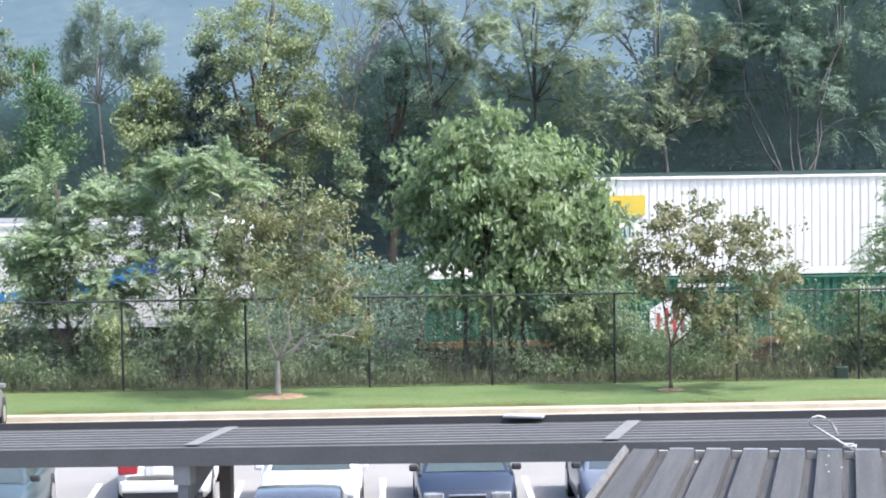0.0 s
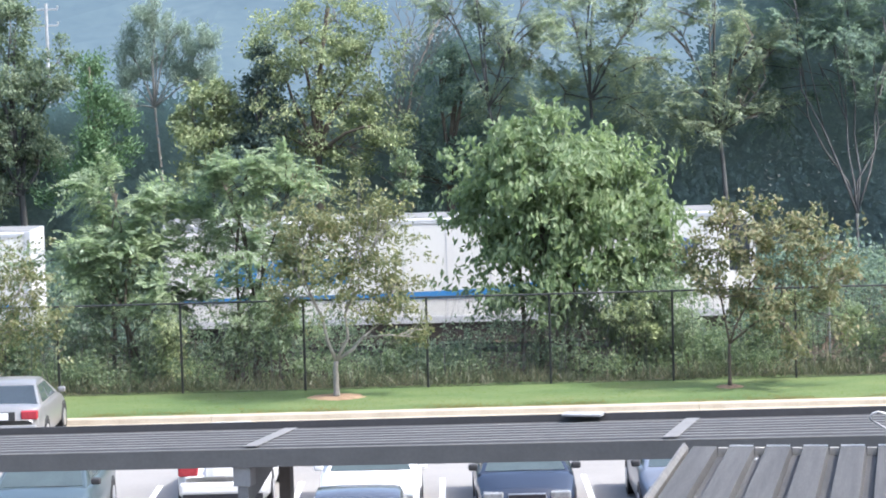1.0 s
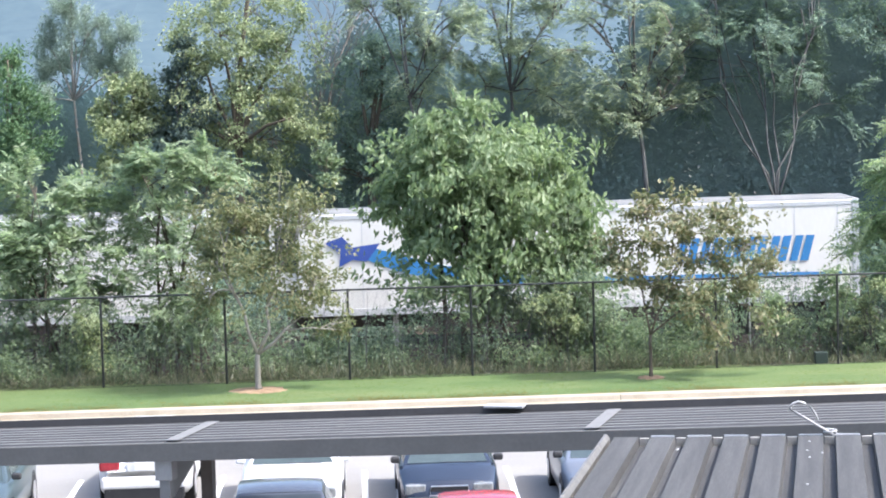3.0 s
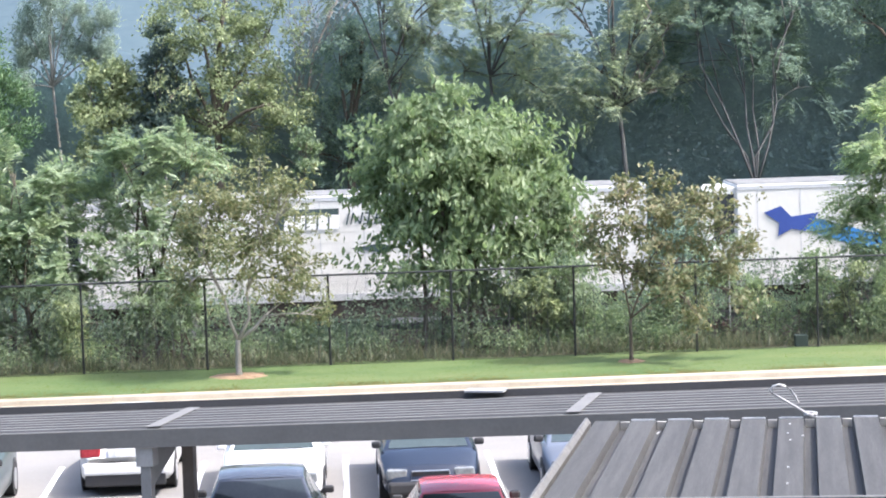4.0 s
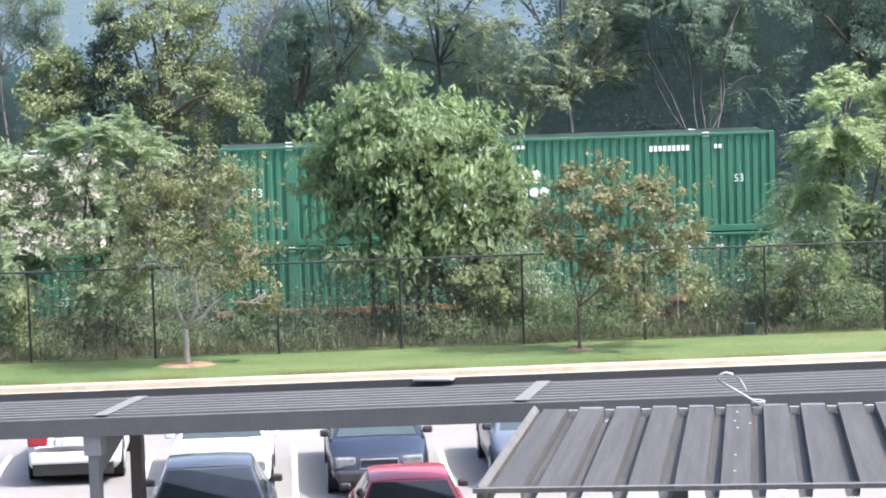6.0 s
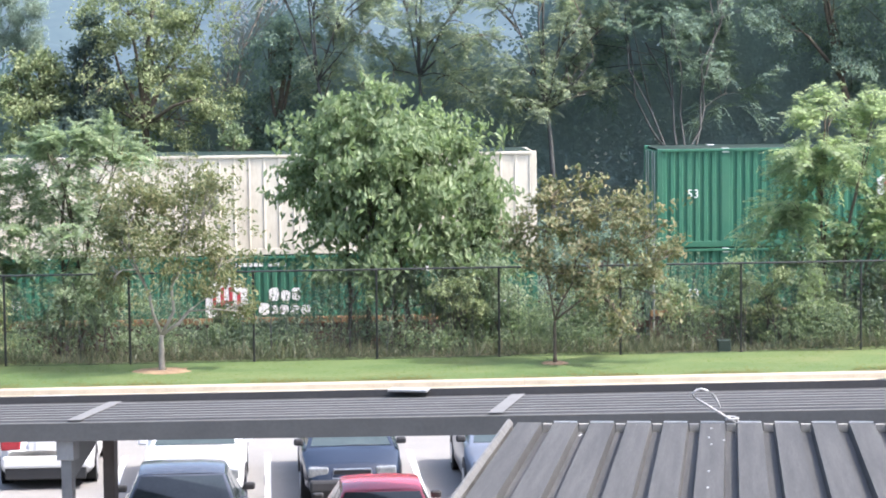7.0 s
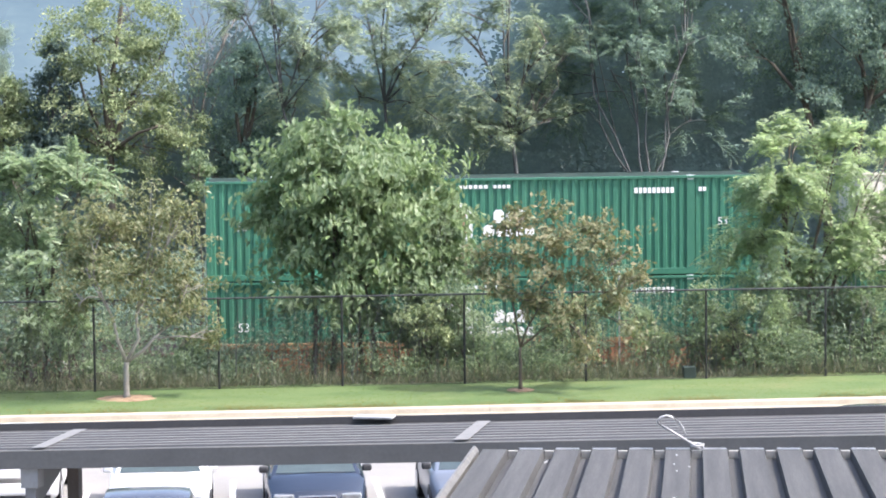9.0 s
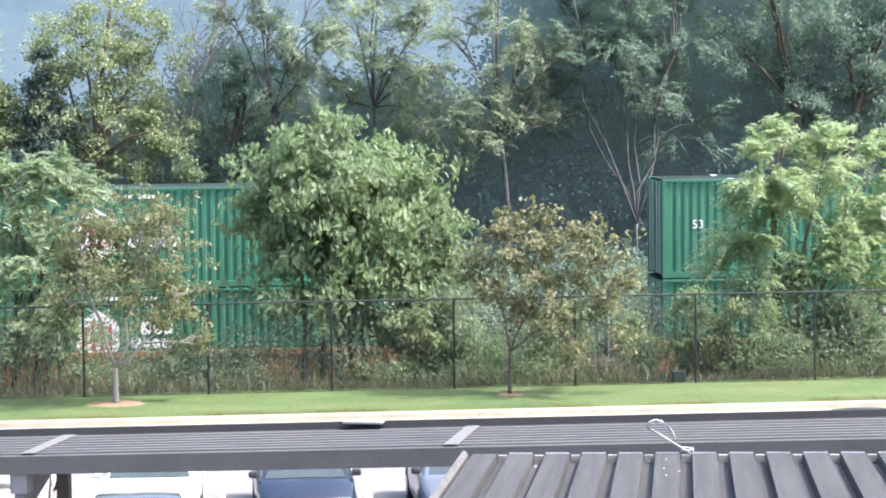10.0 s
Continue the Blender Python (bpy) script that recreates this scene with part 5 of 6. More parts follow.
def trailer(u, L, front, label, height=3.0, nose=0.82):
    """A box trailer, floor at z 0 of its own space; front: +1 when its cooling unit is towards +x."""
    root = tagged(new("semi_trailer"), label, "trailer", "trailers on the train")
    MOVING.append((root, u + L / 2, 73.7, 0.58))
    xa, xb = (-L / 2, L / 2 - nose) if front > 0 else (-L / 2 + nose, L / 2)
    part("box_body", box((xa, -1.29, 0.0), (xb, 1.29, height), 0.03), TRAILER_WHITE, root)
    part("roof", box((xa + 0.03, -1.26, height + 0.002), (xb - 0.03, 1.26, height + 0.022)), TRAILER_ROOF, root, "dull grey roof sheet")
    for s in (-1, 1):
        part("top_rail", box((xa + 0.02, min(s * 1.27, s * 1.305), height - 0.16), (xb - 0.02, max(s * 1.27, s * 1.305), height - 0.03), 0.006), TRAILER_RAIL, root, "grey top rail")
        part("bottom_rail", box((xa + 0.02, min(s * 1.27, s * 1.31), 0.0), (xb - 0.02, max(s * 1.27, s * 1.31), 0.2), 0.006), TRAILER_RAIL, root, "grey bottom rail")
    for i in range(13):
        x = xa + 0.6 + i * (xb - xa - 1.2) / 12
        part("panel_seam", box((x - 0.012, -1.296, 0.2), (x + 0.012, -1.288, height - 0.16)), TRAILER_RAIL, root)
    n0 = xb if front > 0 else xa
    # the cooling unit: a shell with rounded top and outer corner, its flank recessed and dark
    X = lambda d: n0 + front * d
    shell = [(0, 0.75), (nose * 0.85, 0.75), (nose, 0.9), (nose, height - 0.38), (nose * 0.93, height - 0.2), (nose * 0.75, height - 0.1), (0, height - 0.08)]
    n = len(shell)
    v = [(X(d), y, z) for y in (-1.12, 1.12) for d, z in shell]
    put("cooling_unit", v, [tuple(range(n)), tuple(range(2 * n - 1, n - 1, -1))] + [(q, n + q, n + (q + 1) % n, (q + 1) % n) for q in range(n)], TRAILER_WHITE, root)
    recess = [(0.06, 1.3), (nose * 0.72, 1.3), (nose * 0.80, 1.4), (nose * 0.80, height - 0.45), (nose * 0.66, height - 0.28), (0.06, height - 0.26)]
    plate("cooling_recess", [(X(d), z) for d, z in recess][::front], NOSE_DARK, root, "dark recessed flank of the cooling unit", -1.128)
    part("rear_frame", box((min(-front * (L / 2 + 0.02), -front * (L / 2 - 0.16)), -1.315, -0.02), (max(-front * (L / 2 + 0.02), -front * (L / 2 - 0.16)), 1.315, height + 0.012), 0.01), TRAILER_RAIL, root, "grey rear door frame")
    part("chassis", box((-L / 2 + 0.6, -0.5, -0.42), (L / 2 - 0.8, 0.5, -0.003)), UNDERGEAR, root)
    for d in (1.6, 2.85):
        for y in (-1.05, 1.05):
            road_wheel(-front * (L / 2 - d), -0.46, 0.5, root, y)
    for y in (-0.9, 0.9):
        part("landing_leg", box((front * (L / 2 - 3.6) - 0.08, y - 0.08, -0.96), (front * (L / 2 - 3.6) + 0.08, y + 0.08, -0.003)), GALV, root)
    # skirt coloured dark to match the band under the floor
    part("skirt", box((-front * (L / 2 - 4.2) if front > 0 else -L / 2 + 4.4, -1.24, -0.55), (L / 2 - 4.4 if front > 0 else L / 2 - 4.2, -1.21, -0.003)), UNDERGEAR, root)
    return root


def spine_car(u, L):
    root = tagged(new("spine_car"), "low dark railway flat car carrying a road trailer", "rail car", "rail cars")
    MOVING.append((root, u + L / 2, 73.7, -1.45))
    part("spine", box((-L / 2 - 1.0, -0.45, 0.55), (L / 2 + 1.0, 0.45, 0.95), 0.02), UNDERGEAR, root)
    part("deck", box((-L / 2 + 0.4, -1.3, 0.99), (L / 2 - 0.4, 1.3, 1.06), 0.01), UNDERGEAR, root)
    part("wheel_platform", box((-L / 2 + 0.3, -1.4, 0.85), (-L / 2 + 5.2, 1.4, 0.985), 0.01), WELL_RUST, root)
    # dark panels added to stand for the shade beneath the trailer
    for s in (-1, 1):
        part("side_band", box((-L / 2 + 0.5, min(s * 1.36, s * 1.42), 0.42), (L / 2 - 0.5, max(s * 1.36, s * 1.42), 1.12), 0.01), UNDERGEAR, root, "dark side panel added for the shade band under the trailer")
    truck(root, L / 2 - 1.2)
    truck(root, -L / 2 + 1.2)
    return root


def train():
    # white ribbed box over a green one, then three trailers, then double stacks
    w = container(0.65, 1.82, WHITE_BOX, "white ribbed freight container with yellow sign on the train", "fine")
    x = -8.06
    plate("sign_panel", [(x + 2.65, 1.77), (x + 6.4, 1.77), (x + 6.4, 2.36), (x + 2.65, 2.36)], SIGN_YELLOW, w, "yellow sign panel", FRONT - 0.02)
    bars("brand_bar", x + 3.45, x + 3.95, 1.93, 2.2, 2, SIGN_OCHRE, w, 0.03, FRONT - 0.028)
    bars("brand_bar", x + 4.2, x + 5.75, 1.93, 2.2, 5, SIGN_OCHRE, w, 0.03, FRONT - 0.028)
    lettering("sign_word", "Intermodal", 0.62, x + 3.25, 1.14, SIGN_TEAL, w, y=FRONT - 0.02)
    green_box(0.65, -1.1)
    well_car(0.65)
    for u, L, front in ((-21.48, 17.1, 1), (-42.46, 17.1, -1)):
        t = trailer(u, L, front, "white refrigerated road trailer with blue lettering and swoosh", 3.04 if front > 0 else 2.95)
        e, k = -front * L / 2, front
        a, b = sorted((e + k * 1.35, e + k * 5.35))
        w = (b - a) / 6
        for n in range(6):
            q = a + w * n
            for p, g in ((0.0, 0.34), (0.46, 0.82)):
                plate("brand_block", [(q + w * p, 1.2), (q + w * g, 1.2), (q + w * g + 0.2, 1.94), (q + w * p + 0.2, 1.94)], SIGN_BLUE, t)
        ribbon = [(0.5, 0.80, 0.05), (3.0, 0.82, 0.07), (6.0, 0.80, 0.09), (9.0, 0.84, 0.12), (11.0, 0.98, 0.17), (12.4, 1.22, 0.23), (13.4, 1.50, 0.25), (14.3, 1.80, 0.20)]
        edge = [(e + k * d, z + h) for d, z, h in ribbon] + [(e + k * d, z - h) for d, z, h in reversed(ribbon)]
        plate("swoosh", edge[::k], SIGN_BLUE, t, "blue swoosh rising to an arrowhead")
        plate("arrowhead", [(e + k * d, z) for d, z in ((13.9, 2.08), (14.7, 1.98), (15.0, 2.3), (15.5, 2.12), (15.05, 1.8), (15.1, 1.42), (14.7, 1.62), (14.3, 1.55))][::k], SIGN_PURPLE, t, "violet-blue arrowhead", FRONT - 0.02)
        spine_car(u, L)
    t = trailer(-61.1, 16.8, -1, "white refrigerated road trailer with dark lettering", 3.05, 0.42)
    e = -8.1
    plate("sign_panel", [(e + 5.8, 2.08), (e + 7.6, 2.08), (e + 7.6, 2.68), (e + 5.75, 2.68)], SIGN_DARK, t, "dark sign panel")
    bars("brand_bar", e + 6.0, e + 7.64, 2.08, 2.50, 5, SIGN_WHITE, t, 0.03, FRONT - 0.02, 0.84)
    part("side_locker", box((e + 9.0, -1.2, -0.72), (e + 10.6, -0.85, -0.12), 0.03), TRAILER_RAIL, t, "pale grey locker under the floor")
    for n in range(7):
        part("panel_groove", box((-7.6, -1.297, 0.5 + 0.3 * n), (8.2, -1.289, 0.507 + 0.3 * n)), TRAILER_WHITE, t)
    lettering("sign_word", "INTERMODAL", 0.5, e + 7.75, 2.2, SIGN_DARK, t, 0.25)
    plate("sign_panel", [(e + 7.9, 1.5), (e + 8.7, 1.62), (e + 9.4, 1.5), (e + 8.7, 1.38)], SIGN_DARK, t)
    spine_car(-61.1, 16.8)
    for u, top in ((-81.7, "green"), (-101.35, "cream"), (-120.5, "green"), (-144.03, "green")):
        if top == "green":
            green_box(u, 1.82)
        else:
            c = container(u, 1.82, CREAM_BOX, "weathered cream freight container with faded red emblem on the train", "post")
            hexagon(x + 11.72, 2.11, 0.34, FADED_RED, SIGN_WHITE, c, FRONT - 0.03)
            plate("emblem", [(x + 12.53, 1.96), (x + 12.88, 1.96), (x + 12.86, 2.1), (x + 12.72, 2.3), (x + 12.56, 2.28)], FADED_RED, c, "faded red mark", FRONT - 0.03)
            plate("emblem", [(x + 14.1, 0.95), (x + 14.22, 0.95), (x + 14.26, 1.3), (x + 14.14, 1.35)], RUST_MARK, c, "rusty mark", FRONT - 0.03)
        green_box(u, -1.1)
        well_car(u, *((WELL_ORANGE, "orange-sided railway well car under the containers") if u < -110 else ()))


train()

# ---- parked cars ----
# pane colours hold some sky reflection; the rear pane is darker
CAR_GLASS = glass("car_glass", (0.035, 0.047, 0.047))
REAR_GLASS = glass("darker_rear_glass", (0.022, 0.029, 0.034))
LAMP_CLEAR = surface("lamp_lens", [(0.10, 0.11, 0.11), (0.34, 0.35, 0.35)], 0.15, 0.2, 9, 30, 0.05)
LAMP_RED = surface("tail_lamp", [(0.20, 0.014, 0.022), (0.36, 0.035, 0.045)], 0.15, 0, 20, 60, 0.02)
TRIM = surface("black_trim", [(0.015, 0.015, 0.016), (0.03, 0.03, 0.032)], 0.6, 0, 4, 40, 0.05)
PLATE_MAT = surface("number_plate", [(0.6, 0.6, 0.6), (0.72, 0.72, 0.72)], 0.5, 0, 8, 40, 0.0)
SEDAN = dict(L=4.55, W=1.76, belt=0.93, roof=1.42, hood=0.90, tail=1.0, ws=1.02, wr=0.30, rr=-0.85, rb=-1.60, wheel=0.31)
SUV = dict(L=4.6, W=1.84, belt=1.08, roof=1.68, hood=1.05, tail=1.08, ws=1.0, wr=0.40, rr=-1.7, rb=-2.15, wheel=0.36)


def car(label, body_mat, place, yaw, s=SEDAN, trim_bumper=False):
    """A car in its own space: +y is its front. Built of body shell, roof, glass, wheels, lamps and mirrors."""
    root = tagged(new("car"), label, "car", "parked cars")
    root.matrix_basis = pose(*place, 0, 0, yaw)
    L, W, belt, top = s["L"] / 2, s["W"] / 2, s["belt"], s["roof"]
    hood, tail = s["hood"], s["tail"]
    st = [(-L, 0.80, 0.42, tail - 0.30, tail - 0.28), (-L + 0.05, 0.90, 0.33, tail - 0.12, tail - 0.09), (-L + 0.16, 0.945, 0.27, tail - 0.04, tail), (-L + 0.5, 0.985, 0.22, tail - 0.02, tail + 0.015),
          (-1.1, 1.0, 0.2, belt, belt + 0.03), (0, 1.0, 0.2, belt - 0.01, belt + 0.02), (s["ws"] - 0.05, 0.995, 0.2, belt - 0.02, belt + 0.01), (s["ws"] + 0.25, 0.985, 0.21, hood - 0.04, hood + 0.01),
          (L - 0.6, 0.965, 0.23, hood - 0.11, hood - 0.04), (L - 0.22, 0.92, 0.27, hood - 0.2, hood - 0.12), (L - 0.07, 0.85, 0.32, hood - 0.28, hood - 0.22), (L, 0.72, 0.4, hood - 0.42, hood - 0.40)]
    v, f = [], []
    for y, w, zb, zs, zc in st:
        w *= W
        half = [(w * 0.88, zb), (w * 0.985, zb + 0.10), (w, zb + (zs - zb) * 0.5), (w * 0.985, zs - 0.07), (w * 0.945, zs - 0.015), (w * 0.86, zs + (zc - zs) * 0.35), (w * 0.45, zc - 0.005), (0, zc)]
        ring = [(x, y, z) for x, z in half] + [(-x, y, z) for x, z in half[-2::-1]]
        v += ring
    n = 15
    for i in range(len(st) - 1):
        for k in range(n):
            f.append((i * n + k, i * n + (k + 1) % n, (i + 1) * n + (k + 1) % n, (i + 1) * n + k))
    f += [tuple(range(n)), tuple(range((len(st) - 1) * n, len(st) * n))[::-1]]
    part_body = put("body", v, [q[::-1] for q in f], body_mat, root, smooth=True)
    # cabin
    b = [(0.90 * W, s["ws"] + 0.08, belt - 0.03), (0.92 * W, s["rb"], belt - 0.0)]
    r = [(0.66 * W, s["wr"], top - 0.06), (0.66 * W, s["rr"], top - 0.05)]
    cab = [(b[0][0], b[0][1], b[0][2]), (-b[0][0], b[0][1], b[0][2]), (-b[1][0], b[1][1], b[1][2]), (b[1][0], b[1][1], b[1][2]),
           (r[0][0], r[0][1], r[0][2]), (-r[0][0], r[0][1], r[0][2]), (-r[1][0], r[1][1], r[1][2]), (r[1][0], r[1][1], r[1][2])]
    ym = (s["wr"] + s["rr"]) / 2
    roof_pts = []
    for y, dz, k in ((s["wr"], 0, 1.0), (s["wr"] - 0.12, 0.045, 0.99), (ym, 0.07, 1.0), (s["rr"] + 0.15, 0.045, 0.99), (s["rr"], 0, 1.0)):
        for xk, dd in ((-1, 0), (-0.85, 0.02), (-0.4, 0.035), (0.4, 0.035), (0.85, 0.02), (1, 0)):
            roof_pts.append((0.66 * W * k * xk, y, top - 0.06 + dz * 0.8 + dd * (0.4 if dz == 0 else 1)))
    part("cabin", cabin_bm(cab), body_mat, root)
    put("roof", roof_pts, [(i * 6 + k, i * 6 + k + 1, i * 6 + k + 7, i * 6 + k + 6)[::-1] for i in range(4) for k in range(5)], body_mat, root, smooth=True)

    def pane(name, a, b2, c, d, u0, u1, w0, w1, nrm, material=CAR_GLASS):
        A, B, C, D = (Vector(cab[i]) for i in (a, b2, c, d))
        P = lambda u, w: A.lerp(B, u).lerp(D.lerp(C, u), w) + Vector(nrm) * 0.008
        q = [P(u0, w0), P(u1, w0), P(u1, w1), P(u0, w1)]
        put(name, q + [p - Vector(nrm) * 0.006 for p in q], [(0, 1, 2, 3), (7, 6, 5, 4), (0, 4, 5, 1), (1, 5, 6, 2), (2, 6, 7, 3), (3, 7, 4, 0)], material, root)

    pane("windscreen", 1, 0, 4, 5, 0.05, 0.95, 0.08, 0.93, (0, 0.6, 0.8))
    pane("rear_window", 3, 2, 6, 7, 0.04, 0.96, 0.12, 0.94, (0, -0.6, 0.8), REAR_GLASS)
    for sgn, (a, b2, c, d) in ((1, (0, 3, 7, 4)), (-1, (2, 1, 5, 6))):
        for u0, u1 in ((0.14, 0.49), (0.53, 0.86)):
            pane("side_window", a, b2, c, d, u0, u1, 0.12, 0.9, (sgn * 0.9, 0, 0.4))
        m = part("mirror", box((sgn * W * 0.93, s["ws"] - 0.20, belt + 0.0), (sgn * (W + 0.11), s["ws"] - 0.10, belt + 0.12), 0.035), body_mat if body_mat in (WHITE_CAR, SILVER_CAR) else TRIM, root)
        for y in (L - 0.85, -L + 0.92):
            wr = s["wheel"]
            bm = bmesh.new()
            bmesh.ops.create_cone(bm, cap_ends=True, segments=28, radius1=wr, radius2=wr, depth=0.2, matrix=pose(sgn * (W - 0.095), y, wr, 0, 90, 0))
            wheel = part("wheel", bm, TYRE, root)
            bm = bmesh.new()
            bmesh.ops.create_cone(bm, cap_ends=True, segments=20, radius1=wr * 0.66, radius2=wr * 0.62, depth=0.215, matrix=pose(sgn * (W - 0.095), y, wr, 0, 90, 0))
            part("rim", bm, RIM, wheel)
            # dark disc in place of the shaded hollow of an uncut wheel well
            bm = bmesh.new()
            bmesh.ops.create_cone(bm, cap_ends=True, segments=28, radius1=wr * 1.16, radius2=wr * 1.16, depth=0.02, matrix=pose(sgn * (W - 0.008), y, wr + 0.02, 0, 90, 0))
            part("wheel_well_disc", bm, TRIM, root)
        part("headlight", box((sgn * W * 0.46, L - 0.24, hood - 0.37), (sgn * W * 0.86, L - 0.04, hood - 0.19), 0.03) if sgn > 0 else box((-W * 0.86, L - 0.24, hood - 0.37), (-W * 0.46, L - 0.04, hood - 0.19), 0.03), LAMP_CLEAR, root, "clear headlight")
        part("tail_light", box((min(sgn * W * 0.5, sgn * W * 0.93), -L + 0.0, tail - 0.28), (max(sgn * W * 0.5, sgn * W * 0.93), -L + 0.16, tail - 0.08), 0.035), LAMP_RED, root, "red tail light")
    part("grille", box((-W * 0.38, L - 0.16, hood - 0.36), (W * 0.38, L - 0.035, hood - 0.24), 0.02), TRIM, root)
    put("grille_frame", *tube([(-W * 0.39, L - 0.02, hood - 0.38), (-W * 0.36, L - 0.03, hood - 0.225), (W * 0.36, L - 0.03, hood - 0.225), (W * 0.39, L - 0.02, hood - 0.38), (-W * 0.39, L - 0.02, hood - 0.38)], [0.014] * 5, 6), RIM, root, "bright grille surround")
    part("front_bumper", box((-W * 0.84, L - 0.16, 0.28), (W * 0.84, L + 0.06, 0.50), 0.05), TRIM if trim_bumper else body_mat, root)
    part("rear_bumper", box((-W * 0.90, -L - 0.07, 0.40), (W * 0.90, -L + 0.14, 0.62), 0.05), body_mat, root)
    part("rear_valance", box((-W * 0.84, -L - 0.03, 0.2), (W * 0.84, -L + 0.16, 0.41), 0.02), TRIM, root)
    part("underside", box((-W * 0.8, -L + 0.15, 0.16), (W * 0.8, L - 0.15, 0.3)), TRIM, root)
    p = part("number_plate", box((-0.16, -L - 0.03, tail - 0.27), (0.16, -L + 0.02, tail - 0.12), 0.004), PLATE_MAT, root)
    part("plate_recess", box((-0.30, -L - 0.012, tail - 0.29), (0.30, -L + 0.03, tail - 0.10), 0.01), TRIM if body_mat is SILVER_CAR else body_mat, root)
    put("wiper", *tube([(-0.5, s["ws"] + 0.10, belt + 0.02), (0.1, s["ws"] + 0.09, belt + 0.03)], [0.01, 0.008], 5), TRIM, root)
    return root


def cabin_bm(cab):
    bm = bmesh.new()
    vs = [bm.verts.new(c) for c in cab]
    for q in ((0, 1, 2, 3), (4, 7, 6, 5), (0, 4, 5, 1), (2, 6, 7, 3), (0, 3, 7, 4), (1, 5, 6, 2)):
        bm.faces.new([vs[i] for i in q])
    bmesh.ops.recalc_face_normals(bm, faces=bm.faces[:])
    bmesh.ops.bevel(bm, geom=bm.edges[:], offset=0.035, segments=2, affect="EDGES", profile=0.5)
    return bm


BLUE_CAR = paint("dark_blue_paint", (0.019, 0.027, 0.045), 0.25, 0.2)
WHITE_CAR = paint("white_car_paint", (0.62, 0.62, 0.615), 0.3)
SILVER_CAR = paint("silver_paint", (0.21, 0.21, 0.208), 0.3, 0.3)
GREY_CAR = paint("slate_paint", (0.17, 0.19, 0.225), 0.28, 0.4)
TEAL_CAR = paint("dark_teal_paint", (0.055, 0.078, 0.084), 0.28, 0.3)
# lightened: the sky's reflection on the roof is put into the paint
DARK_CAR = paint("navy_black_paint", (0.088, 0.098, 0.12), 0.22, 0.4)
RED_CAR = paint("red_paint", (0.36, 0.04, 0.065), 0.25, 0.1)


def cars():
    car("silver four-door saloon parked facing the lawn kerb", SILVER_CAR, (-9.42, 55.35, 0), 0, {**SEDAN, "L": 4.25, "W": 1.69, "roof": 1.38})
    car("dark blue saloon with black mirrors parked nose out", BLUE_CAR, (1.42, 45.05, 0), 180, {**SEDAN, "L": 4.8, "W": 1.76, "ws": 1.45, "wr": 0.6, "roof": 1.4}, True)
    car("white car parked nose out behind the walkway", WHITE_CAR, (-1.30, 45.0, 0), 180, {**SEDAN, "W": 1.80, "ws": 0.95, "roof": 1.4})
    car("white saloon parked tail out behind the walkway", WHITE_CAR, (-4.02, 47.4, 0), 0, {**SEDAN, "W": 1.72, "roof": 1.36})
    car("slate blue-grey car parked nose out", GREY_CAR, (4.28, 45.0, 0), 180, {**SEDAN, "ws": 1.4, "roof": 1.4})
    car("dark teal car parked nose out behind the walkway", TEAL_CAR, (-7.0, 44.4, 0), 180, {**SEDAN, "W": 1.84, "roof": 1.44, "ws": 1.2})
    car("dark navy saloon parked in the near row", DARK_CAR, (-1.33, 38.7, 0), 0, {**SEDAN, "W": 1.98, "roof": 1.53, "wr": 0.42, "rr": -0.7})
    car("dark grey saloon parked tail out beyond the walkway", DARK_CAR, (12.35, 47.45, 0), 0, {**SEDAN, "W": 1.84, "roof": 1.36})
    car("red car parked in the near row", RED_CAR, (1.66, 37.6, 0), 0, {**SEDAN, "W": 1.78, "roof": 1.44})


cars()


# ---- small things ----
BOX_GREEN = surface("utility_box_paint", [(0.018, 0.032, 0.025), (0.03, 0.05, 0.038)], 0.6, 0, 4, 30, 0.05)

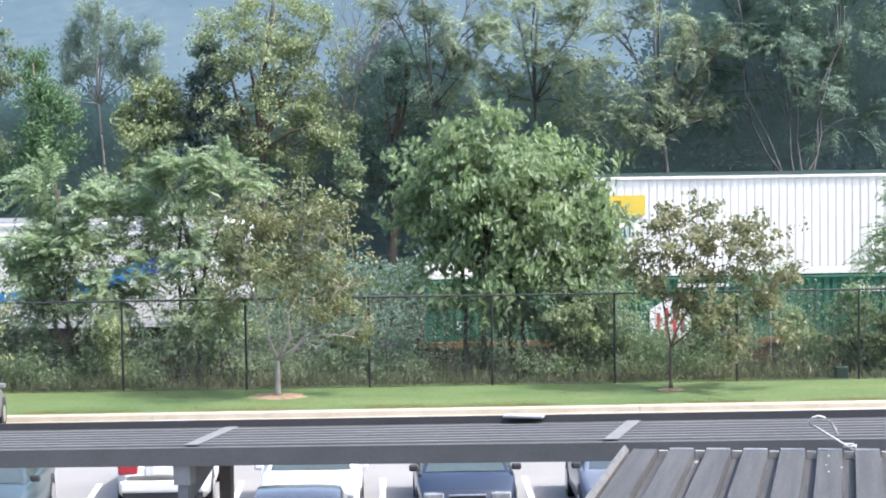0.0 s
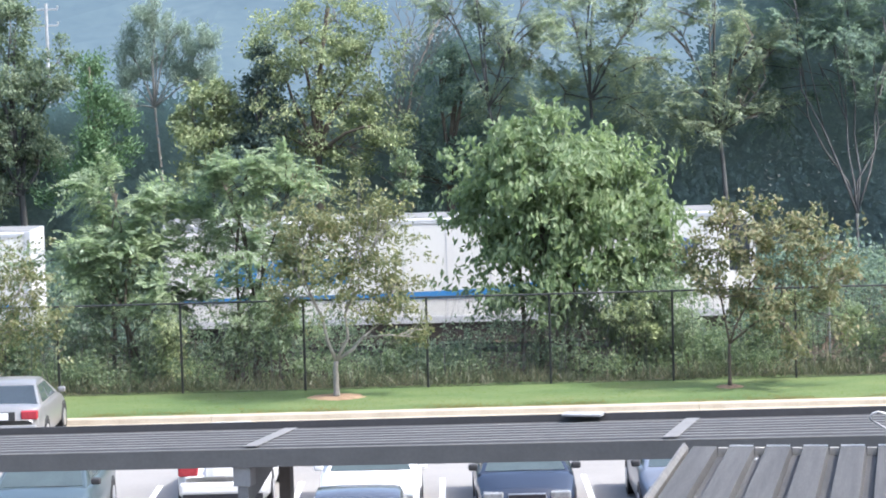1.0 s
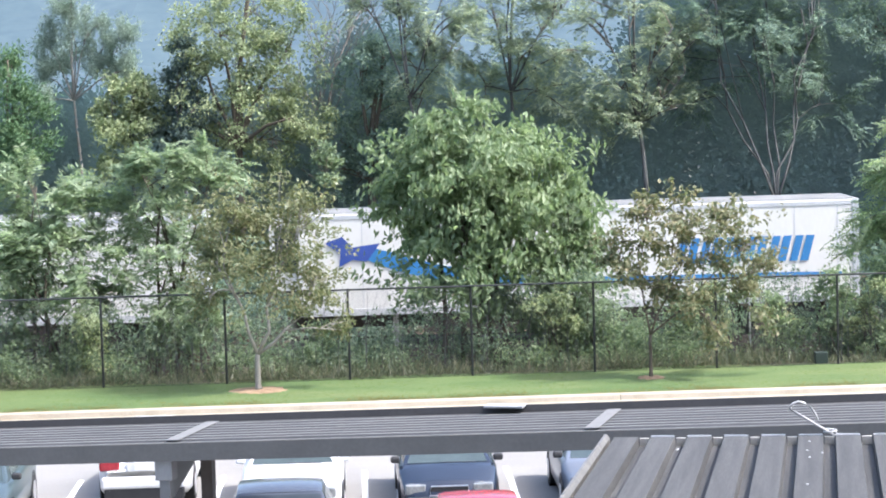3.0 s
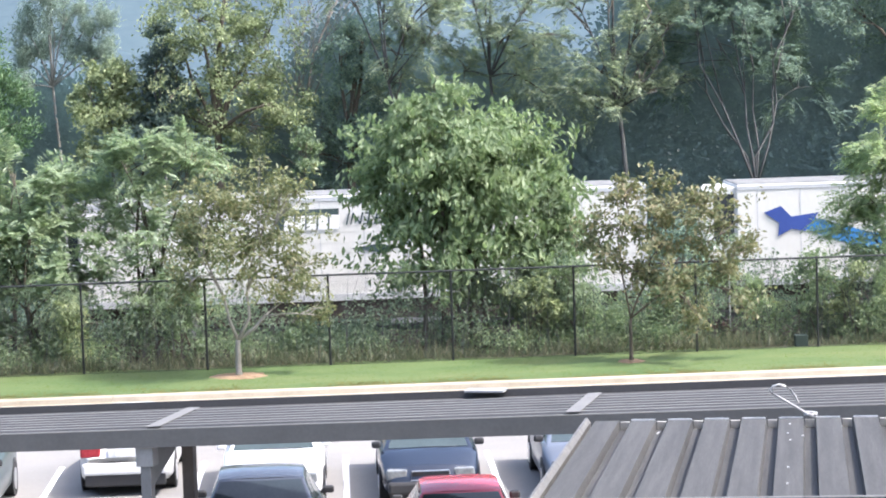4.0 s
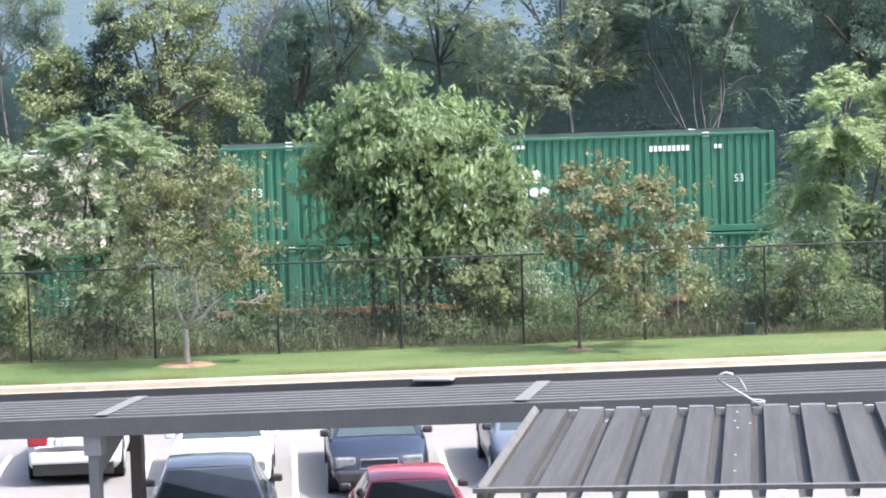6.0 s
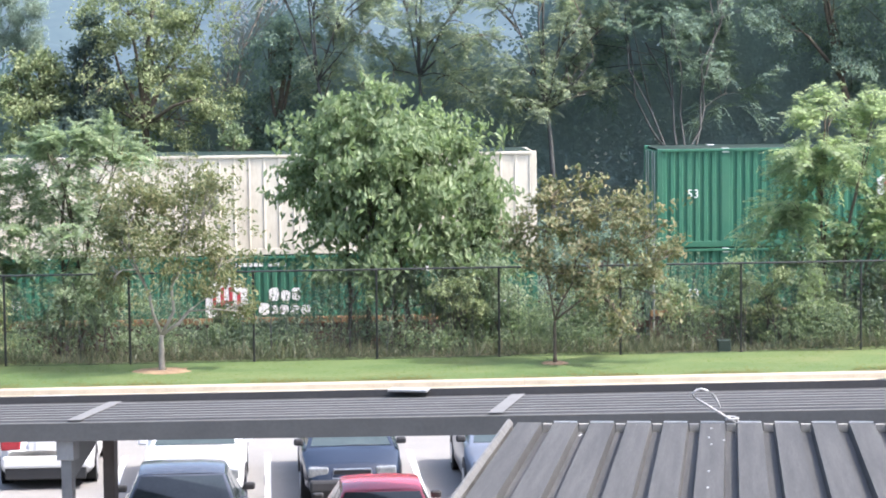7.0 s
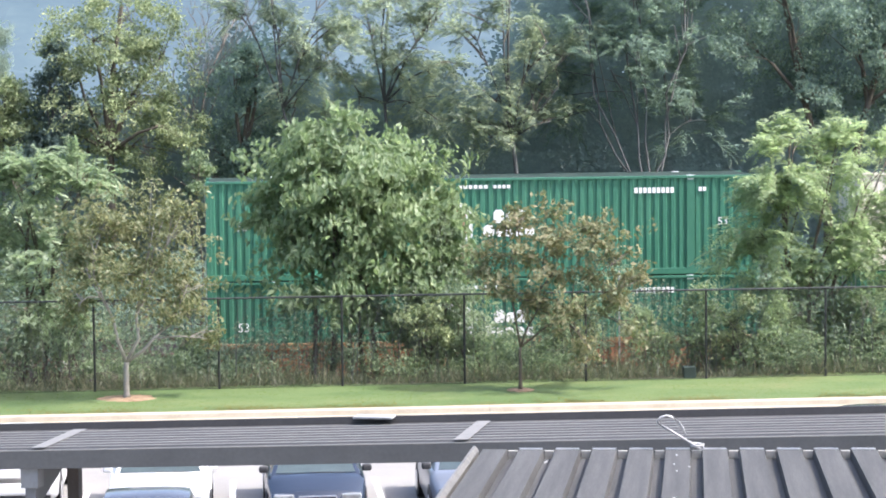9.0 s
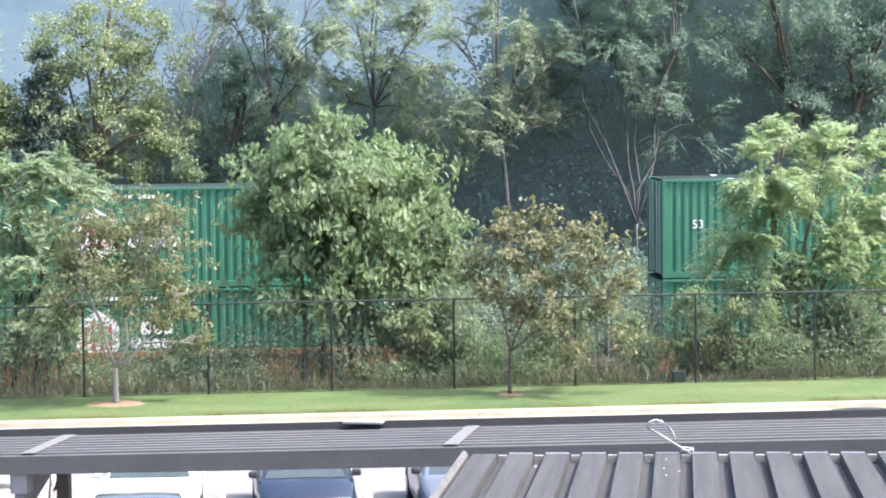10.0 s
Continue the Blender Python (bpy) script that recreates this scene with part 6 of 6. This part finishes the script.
def small_things():
    # mulch rings under the young trees
    for x, y, r in ((-2.54, 60.3, 0.7), (6.97, 60.3, 0.35)):
        rng = random.Random(int(x * 10))
        v, f = [(x, y, 0.14)], []
        n = 28
        for ring, h in ((0.55, 0.135), (1.0, 0.10)):
            for i in range(n):
                a = 2 * math.pi * i / n
                q = r * ring * (1 + 0.1 * rng.uniform(-1, 1))
                v.append((x + q * math.cos(a), y + q * math.sin(a), h + 0.012 * rng.uniform(-1, 1)))
        f = [(0, 1 + i, 1 + (i + 1) % n) for i in range(n)] + [(1 + i, 1 + n + i, 1 + n + (i + 1) % n, 1 + (i + 1) % n) for i in range(n)]
        tagged(put("mulch_ring", v, f, CLAY), "dull orange-brown mulch ring round a young tree", "mulch")
    v, f = tube([(0, 0, 0), (0, 0, 2.95)], [0.022, 0.022], 6)
    s = tagged(put("metal_stake", v, f, GALV), "thin grey metal stake behind the fence", "post")
    s.location = (9.98, 64.0, -0.25)
    b = tagged(part("utility_box", box((-0.16, -0.12, 0), (0.16, 0.12, 0.32), 0.02), BOX_GREEN), "small dark green utility box by the fence", "utility box")
    b.location = (11.5, 62.35, 0.02)
    pole = tagged(new("utility_pole"), "pale utility pole with crossarms beyond the woods", "pole")
    pole.location = (-16.8, 110, 0.9)
    put("mast", *tube([(0, 0, 0), (0, 0, 10.2)], [0.085, 0.07], 10), GALV, pole)
    for z in (9.2, 9.9):
        part("crossarm", box((-0.6, -0.04, z), (0.5, 0.04, z + 0.08), 0.01), GALV, pole)
        for x in (-0.65, 0.5):
            part("insulator", box((x - 0.04, -0.04, z + 0.08), (x + 0.04, 0.04, z + 0.2), 0.015), GALV, pole)


small_things()


def motions():
    speed = 13.3
    # the train runs a little ahead at first and gathers way at the end
    ahead = [(0.0, 0.62), (0.5, 0.25), (1.0, 0.28), (1.5, 0.18), (2.0, 0.02), (2.5, -0.06), (4.0, 0.0), (8.0, 0.0), (9.0, 0.1), (10.0, 0.4)]
    times = [0.5 * i for i in range(21)]
    way = [speed * t + float(np.interp(t, [a[0] for a in ahead], [a[1] for a in ahead])) for t in times]
    for thing, u, y, z in MOVING:
        walk(thing, [(t, pose(u + w, y, z)) for t, w in zip(times, way)])


motions()
